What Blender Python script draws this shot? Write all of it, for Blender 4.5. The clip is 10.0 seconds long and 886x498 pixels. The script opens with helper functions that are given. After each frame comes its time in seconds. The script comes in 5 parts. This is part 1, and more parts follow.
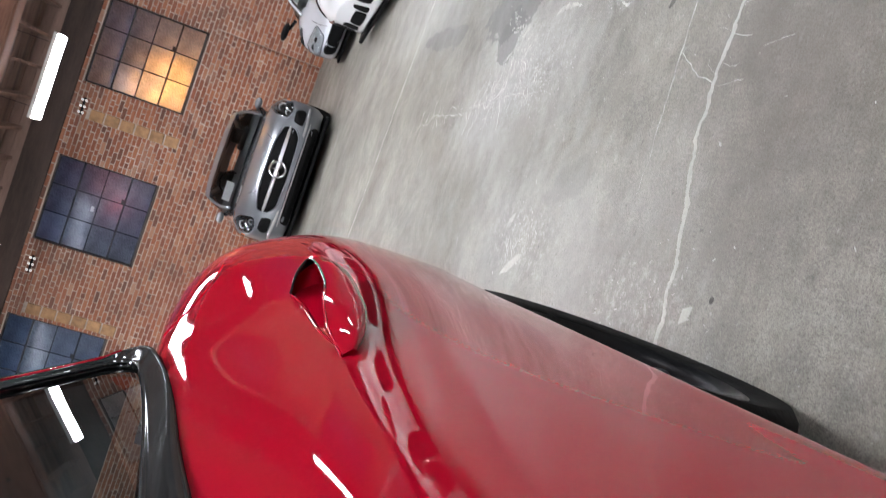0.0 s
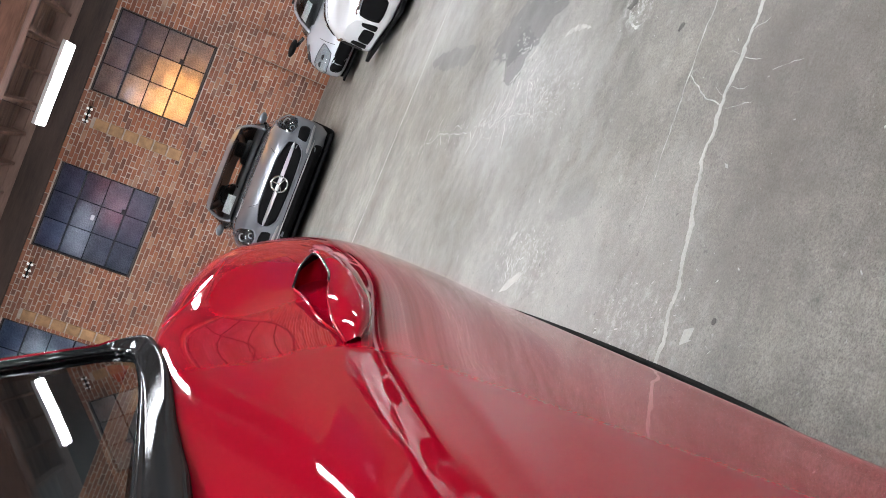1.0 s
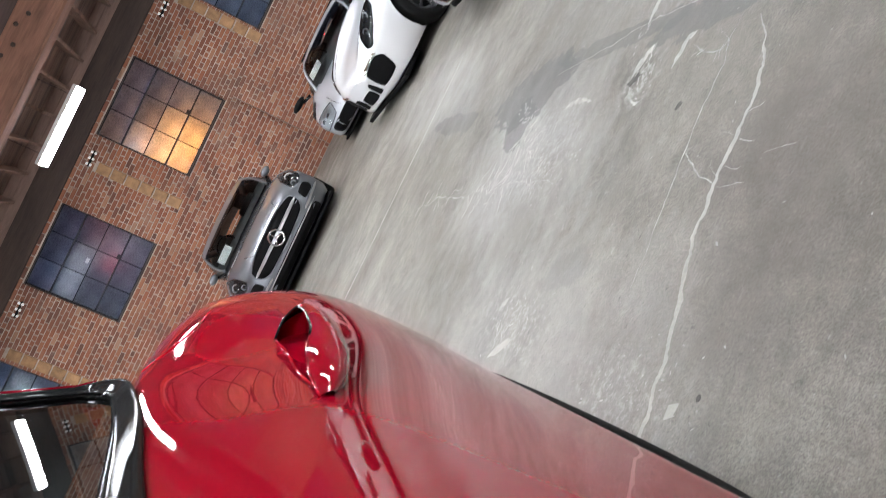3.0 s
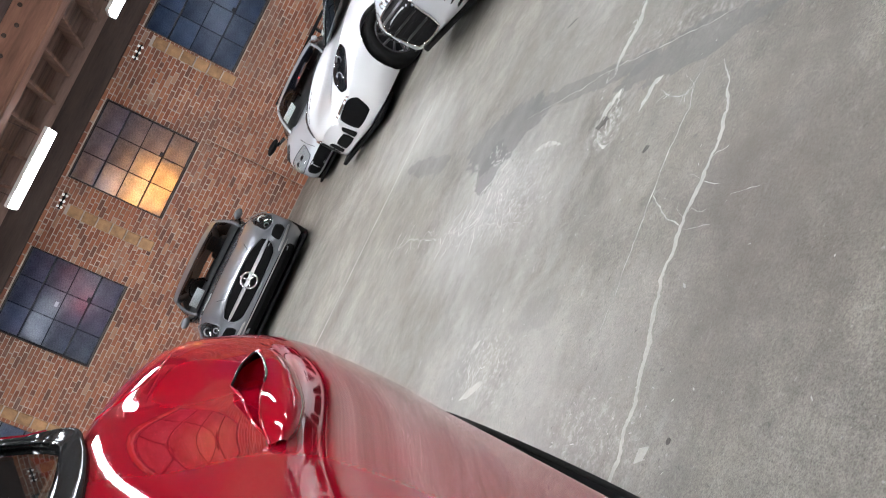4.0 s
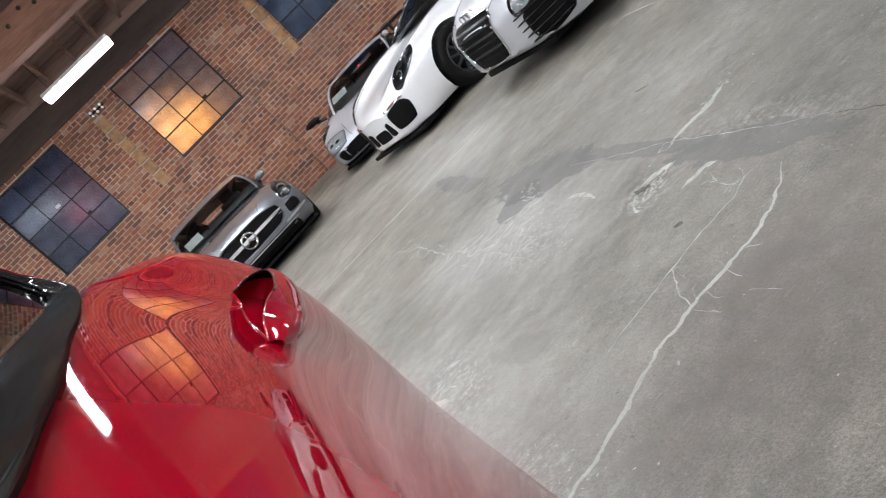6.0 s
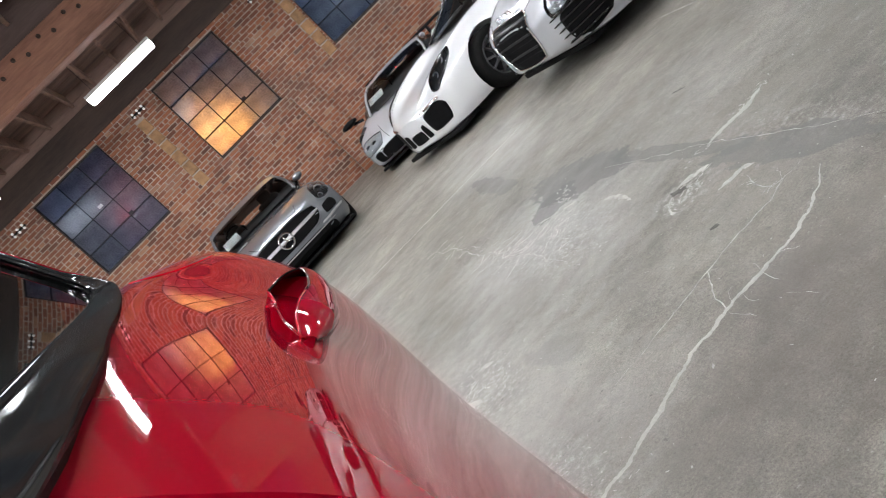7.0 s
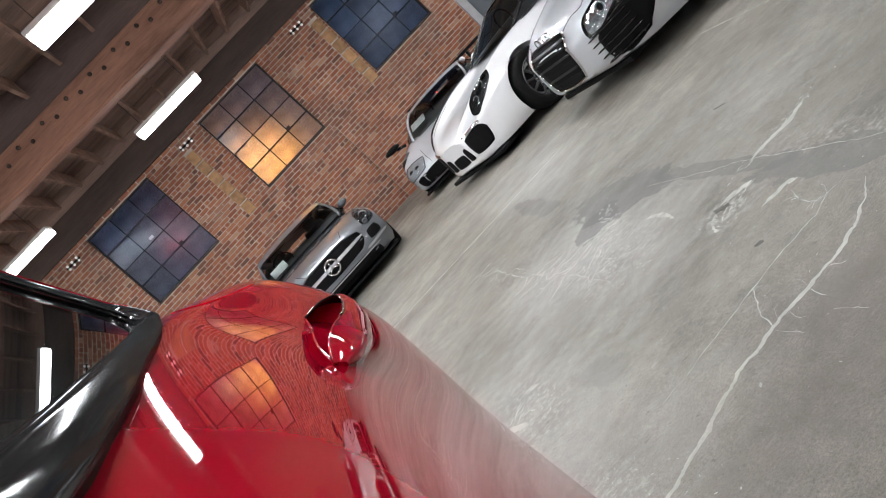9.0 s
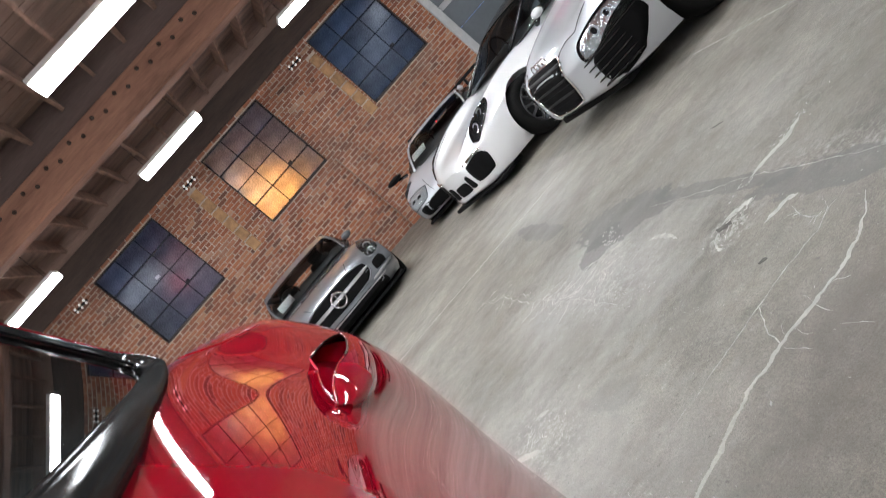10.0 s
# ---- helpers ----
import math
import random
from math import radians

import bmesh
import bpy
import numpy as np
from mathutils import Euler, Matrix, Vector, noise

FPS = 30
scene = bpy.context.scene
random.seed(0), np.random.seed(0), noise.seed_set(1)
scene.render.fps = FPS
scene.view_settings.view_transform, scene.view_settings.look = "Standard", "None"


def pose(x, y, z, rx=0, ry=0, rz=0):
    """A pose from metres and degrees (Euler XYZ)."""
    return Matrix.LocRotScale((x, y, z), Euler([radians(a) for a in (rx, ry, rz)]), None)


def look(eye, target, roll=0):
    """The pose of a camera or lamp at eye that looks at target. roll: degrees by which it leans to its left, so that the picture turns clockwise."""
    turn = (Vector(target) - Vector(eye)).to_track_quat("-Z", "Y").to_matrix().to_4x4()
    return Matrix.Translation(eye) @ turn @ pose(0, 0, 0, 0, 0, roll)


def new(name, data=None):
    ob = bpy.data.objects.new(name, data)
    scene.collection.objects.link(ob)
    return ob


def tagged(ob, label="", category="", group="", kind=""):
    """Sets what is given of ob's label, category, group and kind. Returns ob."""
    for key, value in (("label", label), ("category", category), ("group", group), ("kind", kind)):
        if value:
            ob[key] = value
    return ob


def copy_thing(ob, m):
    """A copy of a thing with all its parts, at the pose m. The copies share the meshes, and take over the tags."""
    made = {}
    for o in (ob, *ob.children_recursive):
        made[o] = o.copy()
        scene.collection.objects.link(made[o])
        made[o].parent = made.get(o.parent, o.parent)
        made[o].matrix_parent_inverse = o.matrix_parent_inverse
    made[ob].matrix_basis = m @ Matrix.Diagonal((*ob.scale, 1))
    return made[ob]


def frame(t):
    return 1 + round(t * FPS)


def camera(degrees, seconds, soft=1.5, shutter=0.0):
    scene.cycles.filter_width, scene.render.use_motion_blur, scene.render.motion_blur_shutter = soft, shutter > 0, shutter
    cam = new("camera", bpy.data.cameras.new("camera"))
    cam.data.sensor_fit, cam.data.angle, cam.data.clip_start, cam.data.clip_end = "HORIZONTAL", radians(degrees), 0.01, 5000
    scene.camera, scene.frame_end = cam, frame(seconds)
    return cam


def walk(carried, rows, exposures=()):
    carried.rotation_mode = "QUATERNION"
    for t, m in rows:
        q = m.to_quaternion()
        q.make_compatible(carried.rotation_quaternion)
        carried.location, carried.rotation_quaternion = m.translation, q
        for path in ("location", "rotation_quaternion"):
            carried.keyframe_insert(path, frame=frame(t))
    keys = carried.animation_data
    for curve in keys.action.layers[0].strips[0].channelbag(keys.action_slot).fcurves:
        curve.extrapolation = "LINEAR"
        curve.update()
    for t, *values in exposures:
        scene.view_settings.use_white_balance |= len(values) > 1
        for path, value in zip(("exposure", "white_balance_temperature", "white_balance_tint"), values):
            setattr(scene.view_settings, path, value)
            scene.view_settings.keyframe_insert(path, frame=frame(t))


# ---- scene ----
import functools

cam = camera(54.1, 10.0, soft=0.9, shutter=0.9)
PATH = [
    (0, (0.039, -0.011, 1.217), (-0.054, 1.914, 0.684), -71.3),
    (0.5, (0.027, -0.007, 1.211), (-0.019, 1.928, 0.707), -70.5),
    (1, (0.007, 0.002, 1.212), (-0.035, 1.933, 0.693), -68.8),
    (1.5, (0.003, -0.001, 1.217), (-0.009, 1.933, 0.71), -66.7),
    (2, (0.008, -0.009, 1.215), (0.036, 1.93, 0.727), -66.1),
    (2.5, (0.006, -0.012, 1.212), (0.055, 1.93, 0.736), -65.3),
    (4, (0.02, -0.008, 1.185), (0.226, 1.922, 0.703), -64.0),
    (4.5, (0.008, -0.004, 1.186), (0.253, 1.921, 0.7), -63.4),
    (5, (-0.001, -0.008, 1.182), (0.306, 1.907, 0.693), -57.5),
    (5.5, (-0.043, 0.009, 1.174), (0.264, 1.923, 0.682), -46.4),
    (6, (-0.053, 0.013, 1.176), (0.201, 1.946, 0.73), -45.9),
    (7.5, (-0.049, -0.009, 1.171), (0.134, 1.951, 0.817), -45.7),
    (8, (-0.045, -0.011, 1.169), (0.126, 1.955, 0.844), -46.0),
    (8.5, (-0.043, -0.015, 1.169), (0.125, 1.956, 0.874), -46.6),
    (9, (-0.041, -0.017, 1.165), (0.128, 1.957, 0.891), -47.4),
    (9.5, (-0.033, -0.021, 1.164), (0.143, 1.955, 0.905), -48.5),
    (10, (-0.03, -0.027, 1.168), (0.178, 1.95, 0.945), -49.6),
]
walk(cam, [(t, look(eye, target, roll)) for t, eye, target, roll in PATH], ((0, 0.2, 6260, 12), (4.0, 0.15, 6300, 11), (5.0, 0.22, 6280, 11), (5.5, 0.01, 6320, 11), (6.0, -0.02, 6320, 11), (7.5, -0.03, 6430, 10), (10, -0.03, 6430, 10)))

# ---- world, lamps, exposure ----
world = bpy.data.worlds.new("dusk")
scene.world = world
world.use_nodes = True
sky_node = world.node_tree.nodes["Background"]
sky_node.inputs[0].default_value = (0.10, 0.18, 0.40, 1)
sky_node.inputs[1].default_value = 2.7

TUBE_Z = 3.70
TUBE_LEN = 1.22
TUBE_ROWS = (13.05, 7.45, 1.7, -4.0)
TUBE_COLS = (-9.2, -6.15, -3.12, -0.09, 2.94, 5.97)


def outside_lamp(name, place, color, watts, size):
    data = bpy.data.lights.new(name, "POINT")
    data.color, data.energy, data.shadow_soft_size = color, watts, size
    ob = new(name, data)
    ob.location = place
    return ob


# street light behind the wired glass, and a dim signal lamp
outside_lamp("street_lamp_light", (0.20, 17.50, 2.66), (1.0, 0.43, 0.08), 125, 0.10)
outside_lamp("street_lamp_light", (0.66, 17.50, 2.42), (1.0, 0.43, 0.08), 125, 0.10)
outside_lamp("signal_lamp_light", (-2.00, 17.30, 2.72), (1.0, 0.03, 0.05), 6, 0.04)
outside_lamp("signal_glow_light", (-1.60, 17.50, 3.0), (1.0, 0.20, 0.09), 9, 0.12)

# ---- materials ----
def mat(name, color, rough=0.5, metal=0.0, coat=0.0, coat_rough=0.03, vary=0.0, scale=8.0, bump=0.0, bump_scale=60.0, island=0.0, obrand=0.0, spec=0.5, rough_vary=0.0, grain=None):
    """A Principled material with two scales of noise in its colour, and bump."""
    m = bpy.data.materials.new(name)
    m.use_nodes = True
    nt = m.node_tree
    b = nt.nodes["Principled BSDF"]
    b.inputs["Base Color"].default_value = (*color, 1)
    b.inputs["Roughness"].default_value = rough
    b.inputs["Metallic"].default_value = metal
    b.inputs["Coat Weight"].default_value = coat
    b.inputs["Coat Roughness"].default_value = coat_rough
    b.inputs["Specular IOR Level"].default_value = spec
    co = nt.nodes.new("ShaderNodeTexCoord")
    where = co.outputs["Object"]
    if grain:
        mp = nt.nodes.new("ShaderNodeMapping")
        mp.inputs["Scale"].default_value = grain
        nt.links.new(where, mp.inputs[0])
        where = mp.outputs[0]
    last = None
    if vary:
        n1 = nt.nodes.new("ShaderNodeTexNoise")
        n1.inputs["Scale"].default_value = scale
        n1.inputs["Detail"].default_value = 6
        nt.links.new(where, n1.inputs["Vector"])
        n2 = nt.nodes.new("ShaderNodeTexNoise")
        n2.inputs["Scale"].default_value = scale * 9
        n2.inputs["Detail"].default_value = 3
        nt.links.new(where, n2.inputs["Vector"])
        add = nt.nodes.new("ShaderNodeMath")
        add.operation = "MULTIPLY_ADD"
        add.inputs[1].default_value = 0.45
        nt.links.new(n2.outputs[0], add.inputs[0])
        nt.links.new(n1.outputs[0], add.inputs[2])
        last = add.outputs[0]
    for amount, kind in ((island, "island"), (obrand, "object")):
        if amount:
            if kind == "island":
                src = nt.nodes.new("ShaderNodeNewGeometry").outputs["Random Per Island"]
            else:
                src = nt.nodes.new("ShaderNodeObjectInfo").outputs["Random"]
            ma = nt.nodes.new("ShaderNodeMath")
            ma.operation = "MULTIPLY_ADD"
            ma.inputs[1].default_value = amount
            nt.links.new(src, ma.inputs[0])
            if last:
                nt.links.new(last, ma.inputs[2])
            else:
                ma.inputs[2].default_value = 0.5
            last = ma.outputs[0]
    if last:
        ramp = nt.nodes.new("ShaderNodeMapRange")
        lo, hi = 0.45, 1.0 + island + obrand
        ramp.inputs["From Min"].default_value, ramp.inputs["From Max"].default_value = lo, hi
        ramp.inputs["To Min"].default_value, ramp.inputs["To Max"].default_value = 1 - vary - island * 0.4 - obrand * 0.4, 1 + vary + island * 0.4 + obrand * 0.4
        nt.links.new(last, ramp.inputs["Value"])
        mul = nt.nodes.new("ShaderNodeVectorMath")
        mul.operation = "SCALE"
        mul.inputs[0].default_value = color
        nt.links.new(ramp.outputs[0], mul.inputs["Scale"])
        nt.links.new(mul.outputs[0], b.inputs["Base Color"])
        if rough_vary:
            rr = nt.nodes.new("ShaderNodeMapRange")
            rr.inputs["From Min"].default_value, rr.inputs["From Max"].default_value = lo, hi
            rr.inputs["To Min"].default_value, rr.inputs["To Max"].default_value = rough - rough_vary, rough + rough_vary
            nt.links.new(last, rr.inputs["Value"])
            nt.links.new(rr.outputs[0], b.inputs["Roughness"])
    if bump:
        bn = nt.nodes.new("ShaderNodeTexNoise")
        bn.inputs["Scale"].default_value = bump_scale
        bn.inputs["Detail"].default_value = 5
        nt.links.new(where, bn.inputs["Vector"])
        bp = nt.nodes.new("ShaderNodeBump")
        bp.inputs["Strength"].default_value = bump
        bp.inputs["Distance"].default_value = 0.01
        nt.links.new(bn.outputs[0], bp.inputs["Height"])
        nt.links.new(bp.outputs[0], b.inputs["Normal"])
    return m


def glow(name, color, strength):
    m = bpy.data.materials.new(name)
    m.use_nodes = True
    b = m.node_tree.nodes["Principled BSDF"]
    b.inputs["Base Color"].default_value = (*color, 1)
    b.inputs["Emission Color"].default_value = (*color, 1)
    b.inputs["Emission Strength"].default_value = strength
    return m


def clear_glass(name, tint, gloss=0.9, ior=1.55):
    """Thin tinted glass: see-through, with mirror-like gloss that grows at a grazing view."""
    m = bpy.data.materials.new(name)
    m.use_nodes = True
    nt = m.node_tree
    nt.nodes.remove(nt.nodes["Principled BSDF"])
    tr = nt.nodes.new("ShaderNodeBsdfTransparent")
    tr.inputs[0].default_value = (*tint, 1)
    gl = nt.nodes.new("ShaderNodeBsdfGlossy")
    gl.inputs["Roughness"].default_value = 0.015
    gl.inputs[0].default_value = (gloss, gloss, gloss, 1)
    fr = nt.nodes.new("ShaderNodeFresnel")
    fr.inputs[0].default_value = ior
    mix = nt.nodes.new("ShaderNodeMixShader")
    nt.links.new(fr.outputs[0], mix.inputs[0])
    nt.links.new(tr.outputs[0], mix.inputs[1])
    nt.links.new(gl.outputs[0], mix.inputs[2])
    nt.links.new(mix.outputs[0], nt.nodes["Material Output"].inputs[0])
    return m


def wired_glass(name):
    """Dirty obscure glass: lets light through as a glow, with grime and a soft gloss."""
    m = bpy.data.materials.new(name)
    m.use_nodes = True
    nt = m.node_tree
    nt.nodes.remove(nt.nodes["Principled BSDF"])
    co = nt.nodes.new("ShaderNodeTexCoord")
    n1 = nt.nodes.new("ShaderNodeTexNoise")
    n1.inputs["Scale"].default_value, n1.inputs["Detail"].default_value = 45, 4
    nt.links.new(co.outputs["Object"], n1.inputs["Vector"])
    n2 = nt.nodes.new("ShaderNodeTexNoise")
    n2.inputs["Scale"].default_value, n2.inputs["Detail"].default_value = 4, 4
    nt.links.new(co.outputs["Object"], n2.inputs["Vector"])
    info = nt.nodes.new("ShaderNodeObjectInfo")
    mul = nt.nodes.new("ShaderNodeMath")
    mul.operation = "MULTIPLY"
    nt.links.new(n1.outputs[0], mul.inputs[0])
    nt.links.new(n2.outputs[0], mul.inputs[1])
    ad = nt.nodes.new("ShaderNodeMath")
    ad.operation = "MULTIPLY_ADD"
    ad.inputs[1].default_value = 0.10
    nt.links.new(info.outputs["Random"], ad.inputs[0])
    nt.links.new(mul.outputs[0], ad.inputs[2])
    ramp = nt.nodes.new("ShaderNodeMapRange")
    ramp.inputs["From Min"].default_value, ramp.inputs["From Max"].default_value = 0.12, 0.48
    ramp.inputs["To Min"].default_value, ramp.inputs["To Max"].default_value = 0.30, 1.0
    nt.links.new(ad.outputs[0], ramp.inputs["Value"])
    col = nt.nodes.new("ShaderNodeVectorMath")
    col.operation = "SCALE"
    col.inputs[0].default_value = (0.80, 0.80, 0.78)
    nt.links.new(ramp.outputs[0], col.inputs["Scale"])
    tl = nt.nodes.new("ShaderNodeBsdfTranslucent")
    nt.links.new(col.outputs[0], tl.inputs[0])
    df = nt.nodes.new("ShaderNodeBsdfDiffuse")
    df.inputs[0].default_value = (0.03, 0.036, 0.045, 1)
    gl = nt.nodes.new("ShaderNodeBsdfGlossy")
    gl.inputs["Roughness"].default_value = 0.16
    gl.inputs[0].default_value = (0.26, 0.28, 0.32, 1)
    m1 = nt.nodes.new("ShaderNodeMixShader")
    m1.inputs[0].default_value = 0.30
    nt.links.new(tl.outputs[0], m1.inputs[1])
    nt.links.new(df.outputs[0], m1.inputs[2])
    fr = nt.nodes.new("ShaderNodeFresnel")
    fr.inputs[0].default_value = 1.5
    m2 = nt.nodes.new("ShaderNodeMixShader")
    nt.links.new(fr.outputs[0], m2.inputs[0])
    nt.links.new(m1.outputs[0], m2.inputs[1])
    nt.links.new(gl.outputs[0], m2.inputs[2])
    nt.links.new(m2.outputs[0], nt.nodes["Material Output"].inputs[0])
    return m


def concrete_floor_material():
    m = bpy.data.materials.new("worn_concrete")
    m.use_nodes = True
    nt = m.node_tree
    b = nt.nodes["Principled BSDF"]
    co = nt.nodes.new("ShaderNodeTexCoord")

    def nz(scale, detail, rough=0.55, stretch=None):
        n = nt.nodes.new("ShaderNodeTexNoise")
        n.inputs["Scale"].default_value, n.inputs["Detail"].default_value, n.inputs["Roughness"].default_value = scale, detail, rough
        if stretch:
            mp = nt.nodes.new("ShaderNodeMapping")
            mp.inputs["Scale"].default_value = stretch
            mp.inputs["Rotation"].default_value = (0, 0, radians(25))
            nt.links.new(co.outputs["Object"], mp.inputs[0])
            nt.links.new(mp.outputs[0], n.inputs["Vector"])
        else:
            nt.links.new(co.outputs["Object"], n.inputs["Vector"])
        return n.outputs[0]

    def ramp(value, stops):
        r = nt.nodes.new("ShaderNodeValToRGB")
        while len(r.color_ramp.elements) < len(stops):
            r.color_ramp.elements.new(0.5)
        for e, (p, c) in zip(r.color_ramp.elements, stops):
            e.position, e.color = p, (*c, 1)
        nt.links.new(value, r.inputs[0])
        return r.outputs[0]

    def blend(a, c, fac, mode="MIX", f=1.0):
        x = nt.nodes.new("ShaderNodeMixRGB")
        x.blend_type = mode
        for value, slot in ((fac, 0), (a, 1), (c, 2)):
            if isinstance(value, (int, float)):
                x.inputs[slot].default_value = value
            elif isinstance(value, tuple):
                x.inputs[slot].default_value = (*value, 1)
            else:
                nt.links.new(value, x.inputs[slot])
        return x.outputs[0]

    broad = ramp(nz(0.6, 6, 0.62), [(0.32, (0.148, 0.138, 0.119)), (0.50, (0.216, 0.202, 0.176)), (0.68, (0.297, 0.281, 0.252))])
    mottled = ramp(nz(3.0, 10, 0.74, (1.0, 0.8, 1)), [(0.36, (0.78, 0.78, 0.77)), (0.50, (1, 1, 1)), (0.64, (1.18, 1.175, 1.16))])
    fine = ramp(nz(95, 8, 0.78), [(0.37, (0.66, 0.66, 0.65)), (0.50, (1, 1, 1)), (0.63, (1.26, 1.26, 1.24))])
    grit = ramp(nz(230, 5, 0.7), [(0.36, (0.62, 0.61, 0.59)), (0.47, (1, 1, 1)), (0.60, (1.20, 1.20, 1.18))])
    c = blend(broad, mottled, 1.0, "MULTIPLY")
    c = blend(c, grit, 1.0, "MULTIPLY")
    c = blend(c, fine, 1.0, "MULTIPLY")
    trowel = ramp(nz(13, 10, 0.74), [(0.36, (0.84, 0.84, 0.83)), (0.50, (1, 1, 1)), (0.66, (1.18, 1.18, 1.17))])
    c = blend(c, trowel, 1.0, "MULTIPLY")

    def patch(px, py, rx, ry, turn, edge_noise, lo, hi, strength, ragged=0.0):
        mp = nt.nodes.new("ShaderNodeMapping")
        mp.vector_type = "TEXTURE"
        mp.inputs["Location"].default_value = (px, py, 0)
        mp.inputs["Rotation"].default_value = (0, 0, radians(turn))
        mp.inputs["Scale"].default_value = (rx, ry, 1)
        nt.links.new(co.outputs["Object"], mp.inputs[0])
        ln = nt.nodes.new("ShaderNodeVectorMath")
        ln.operation = "LENGTH"
        nt.links.new(mp.outputs[0], ln.inputs[0])
        wob = nt.nodes.new("ShaderNodeMath")
        wob.operation = "MULTIPLY_ADD"
        wob.inputs[1].default_value = edge_noise
        nt.links.new(nz(3.2, 9, 0.72), wob.inputs[0])
        nt.links.new(ln.outputs["Value"], wob.inputs[2])
        if ragged:
            rag = nt.nodes.new("ShaderNodeMath")
            rag.operation = "MULTIPLY_ADD"
            rag.inputs[1].default_value = ragged
            nt.links.new(nz(9.0, 7, 0.68, (1.0, 0.45, 1)), rag.inputs[0])
            nt.links.new(wob.outputs[0], rag.inputs[2])
            wob = rag
            lo, hi = lo + ragged / 2, hi + ragged / 2
        edge = nt.nodes.new("ShaderNodeMapRange")
        edge.inputs["From Min"].default_value, edge.inputs["From Max"].default_value = lo + edge_noise / 2, hi + edge_noise / 2
        edge.inputs["To Min"].default_value, edge.inputs["To Max"].default_value = strength, 0.0
        nt.links.new(wob.outputs[0], edge.inputs["Value"])
        return edge.outputs[0]

    # worn pale areas
    for q in ((0.75, 4.15, 0.45, 0.75, 0, 2.4, 0.5, 1.5, 0.75), (0.05, 3.2, 0.35, 0.9, 0, 2.4, 0.5, 1.5, 0.45), (-0.05, 2.2, 0.40, 0.35, 0, 2.4, 0.5, 1.5, 0.22), (1.55, 7.2, 0.45, 1.3, 0, 1.6, 0.5, 1.4, 0.45)):
        c = blend(c, (0.38, 0.375, 0.35), patch(*q))
    # brownish dirt in broad clouds, and pale specks
    dirt = ramp(nz(1.5, 8, 0.66), [(0.46, (0, 0, 0)), (0.66, (0.55, 0.55, 0.55))])
    c = blend(c, (0.175, 0.158, 0.128), dirt)
    speck = ramp(nz(70, 3, 0.6), [(0.665, (0, 0, 0)), (0.71, (0.7, 0.7, 0.7))])
    c = blend(c, (0.42, 0.41, 0.385), speck)
    # pale scuffs, and small dark pits
    scuff = ramp(nz(7.5, 10, 0.8), [(0.585, (0, 0, 0)), (0.68, (0.6, 0.6, 0.6))])
    c = blend(c, (0.42, 0.41, 0.38), scuff)
    pits = ramp(nz(42, 4, 0.6), [(0.64, (0, 0, 0)), (0.70, (0.7, 0.7, 0.7))])
    c = blend(c, (0.11, 0.105, 0.095), pits)
    flaky = ramp(nz(26, 10, 0.82), [(0.50, (0, 0, 0)), (0.60, (0.85, 0.85, 0.85))])
    for q in ((0.80, 4.12, 0.28, 0.62, 0, 1.2, 0.4, 1.3, 1.0), (0.02, 3.3, 0.16, 0.4, 0, 1.2, 0.4, 1.3, 0.8), (-0.03, 2.25, 0.14, 0.30, 0, 1.2, 0.4, 1.3, 0.7), (1.10, 3.15, 0.14, 0.16, 0, 1.2, 0.4, 1.3, 0.8), (1.45, 2.75, 0.10, 0.5, 0, 1.2, 0.4, 1.3, 0.5)):
        here = nt.nodes.new("ShaderNodeMath")
        here.operation = "MULTIPLY"
        nt.links.new(flaky, here.inputs[0])
        nt.links.new(patch(*q), here.inputs[1])
        c = blend(c, (0.50, 0.49, 0.46), here.outputs[0])
    # brown wear where the floor is walked
    for q in ((1.0, 1.85, 1.0, 0.55, 0, 1.6, 0.2, 1.5, 0.14), (0.62, 1.78, 0.42, 0.30, 0, 2.0, 0.2, 1.5, 0.52), (0.85, 2.05, 0.30, 0.22, 0, 2.2, 0.2, 1.4, 0.36), (1.2, 1.9, 0.35, 0.14, 0, 2.6, 0.2, 1.2, 0.34)):
        c = blend(c, (0.112, 0.096, 0.076), patch(*q))
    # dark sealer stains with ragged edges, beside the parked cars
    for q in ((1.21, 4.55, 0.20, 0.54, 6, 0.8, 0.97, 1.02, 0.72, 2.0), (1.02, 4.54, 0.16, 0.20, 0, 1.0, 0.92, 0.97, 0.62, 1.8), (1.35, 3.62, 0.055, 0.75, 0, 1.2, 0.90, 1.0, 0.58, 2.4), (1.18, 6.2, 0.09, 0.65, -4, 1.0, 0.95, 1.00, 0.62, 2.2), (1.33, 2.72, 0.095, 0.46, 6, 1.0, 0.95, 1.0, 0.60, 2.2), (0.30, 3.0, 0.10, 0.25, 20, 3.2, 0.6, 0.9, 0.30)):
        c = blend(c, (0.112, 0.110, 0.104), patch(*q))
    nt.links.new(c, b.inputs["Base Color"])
    rr = ramp(nz(2.2, 8, 0.65), [(0.34, (0.43, 0.43, 0.43)), (0.66, (0.60, 0.60, 0.60))])
    nt.links.new(rr, b.inputs["Roughness"])
    b.inputs["Specular IOR Level"].default_value = 0.38
    bp = nt.nodes.new("ShaderNodeBump")
    bp.inputs["Strength"].default_value, bp.inputs["Distance"].default_value = 0.10, 0.006
    nt.links.new(nz(48, 8, 0.75), bp.inputs["Height"])
    nt.links.new(bp.outputs[0], b.inputs["Normal"])
    return m


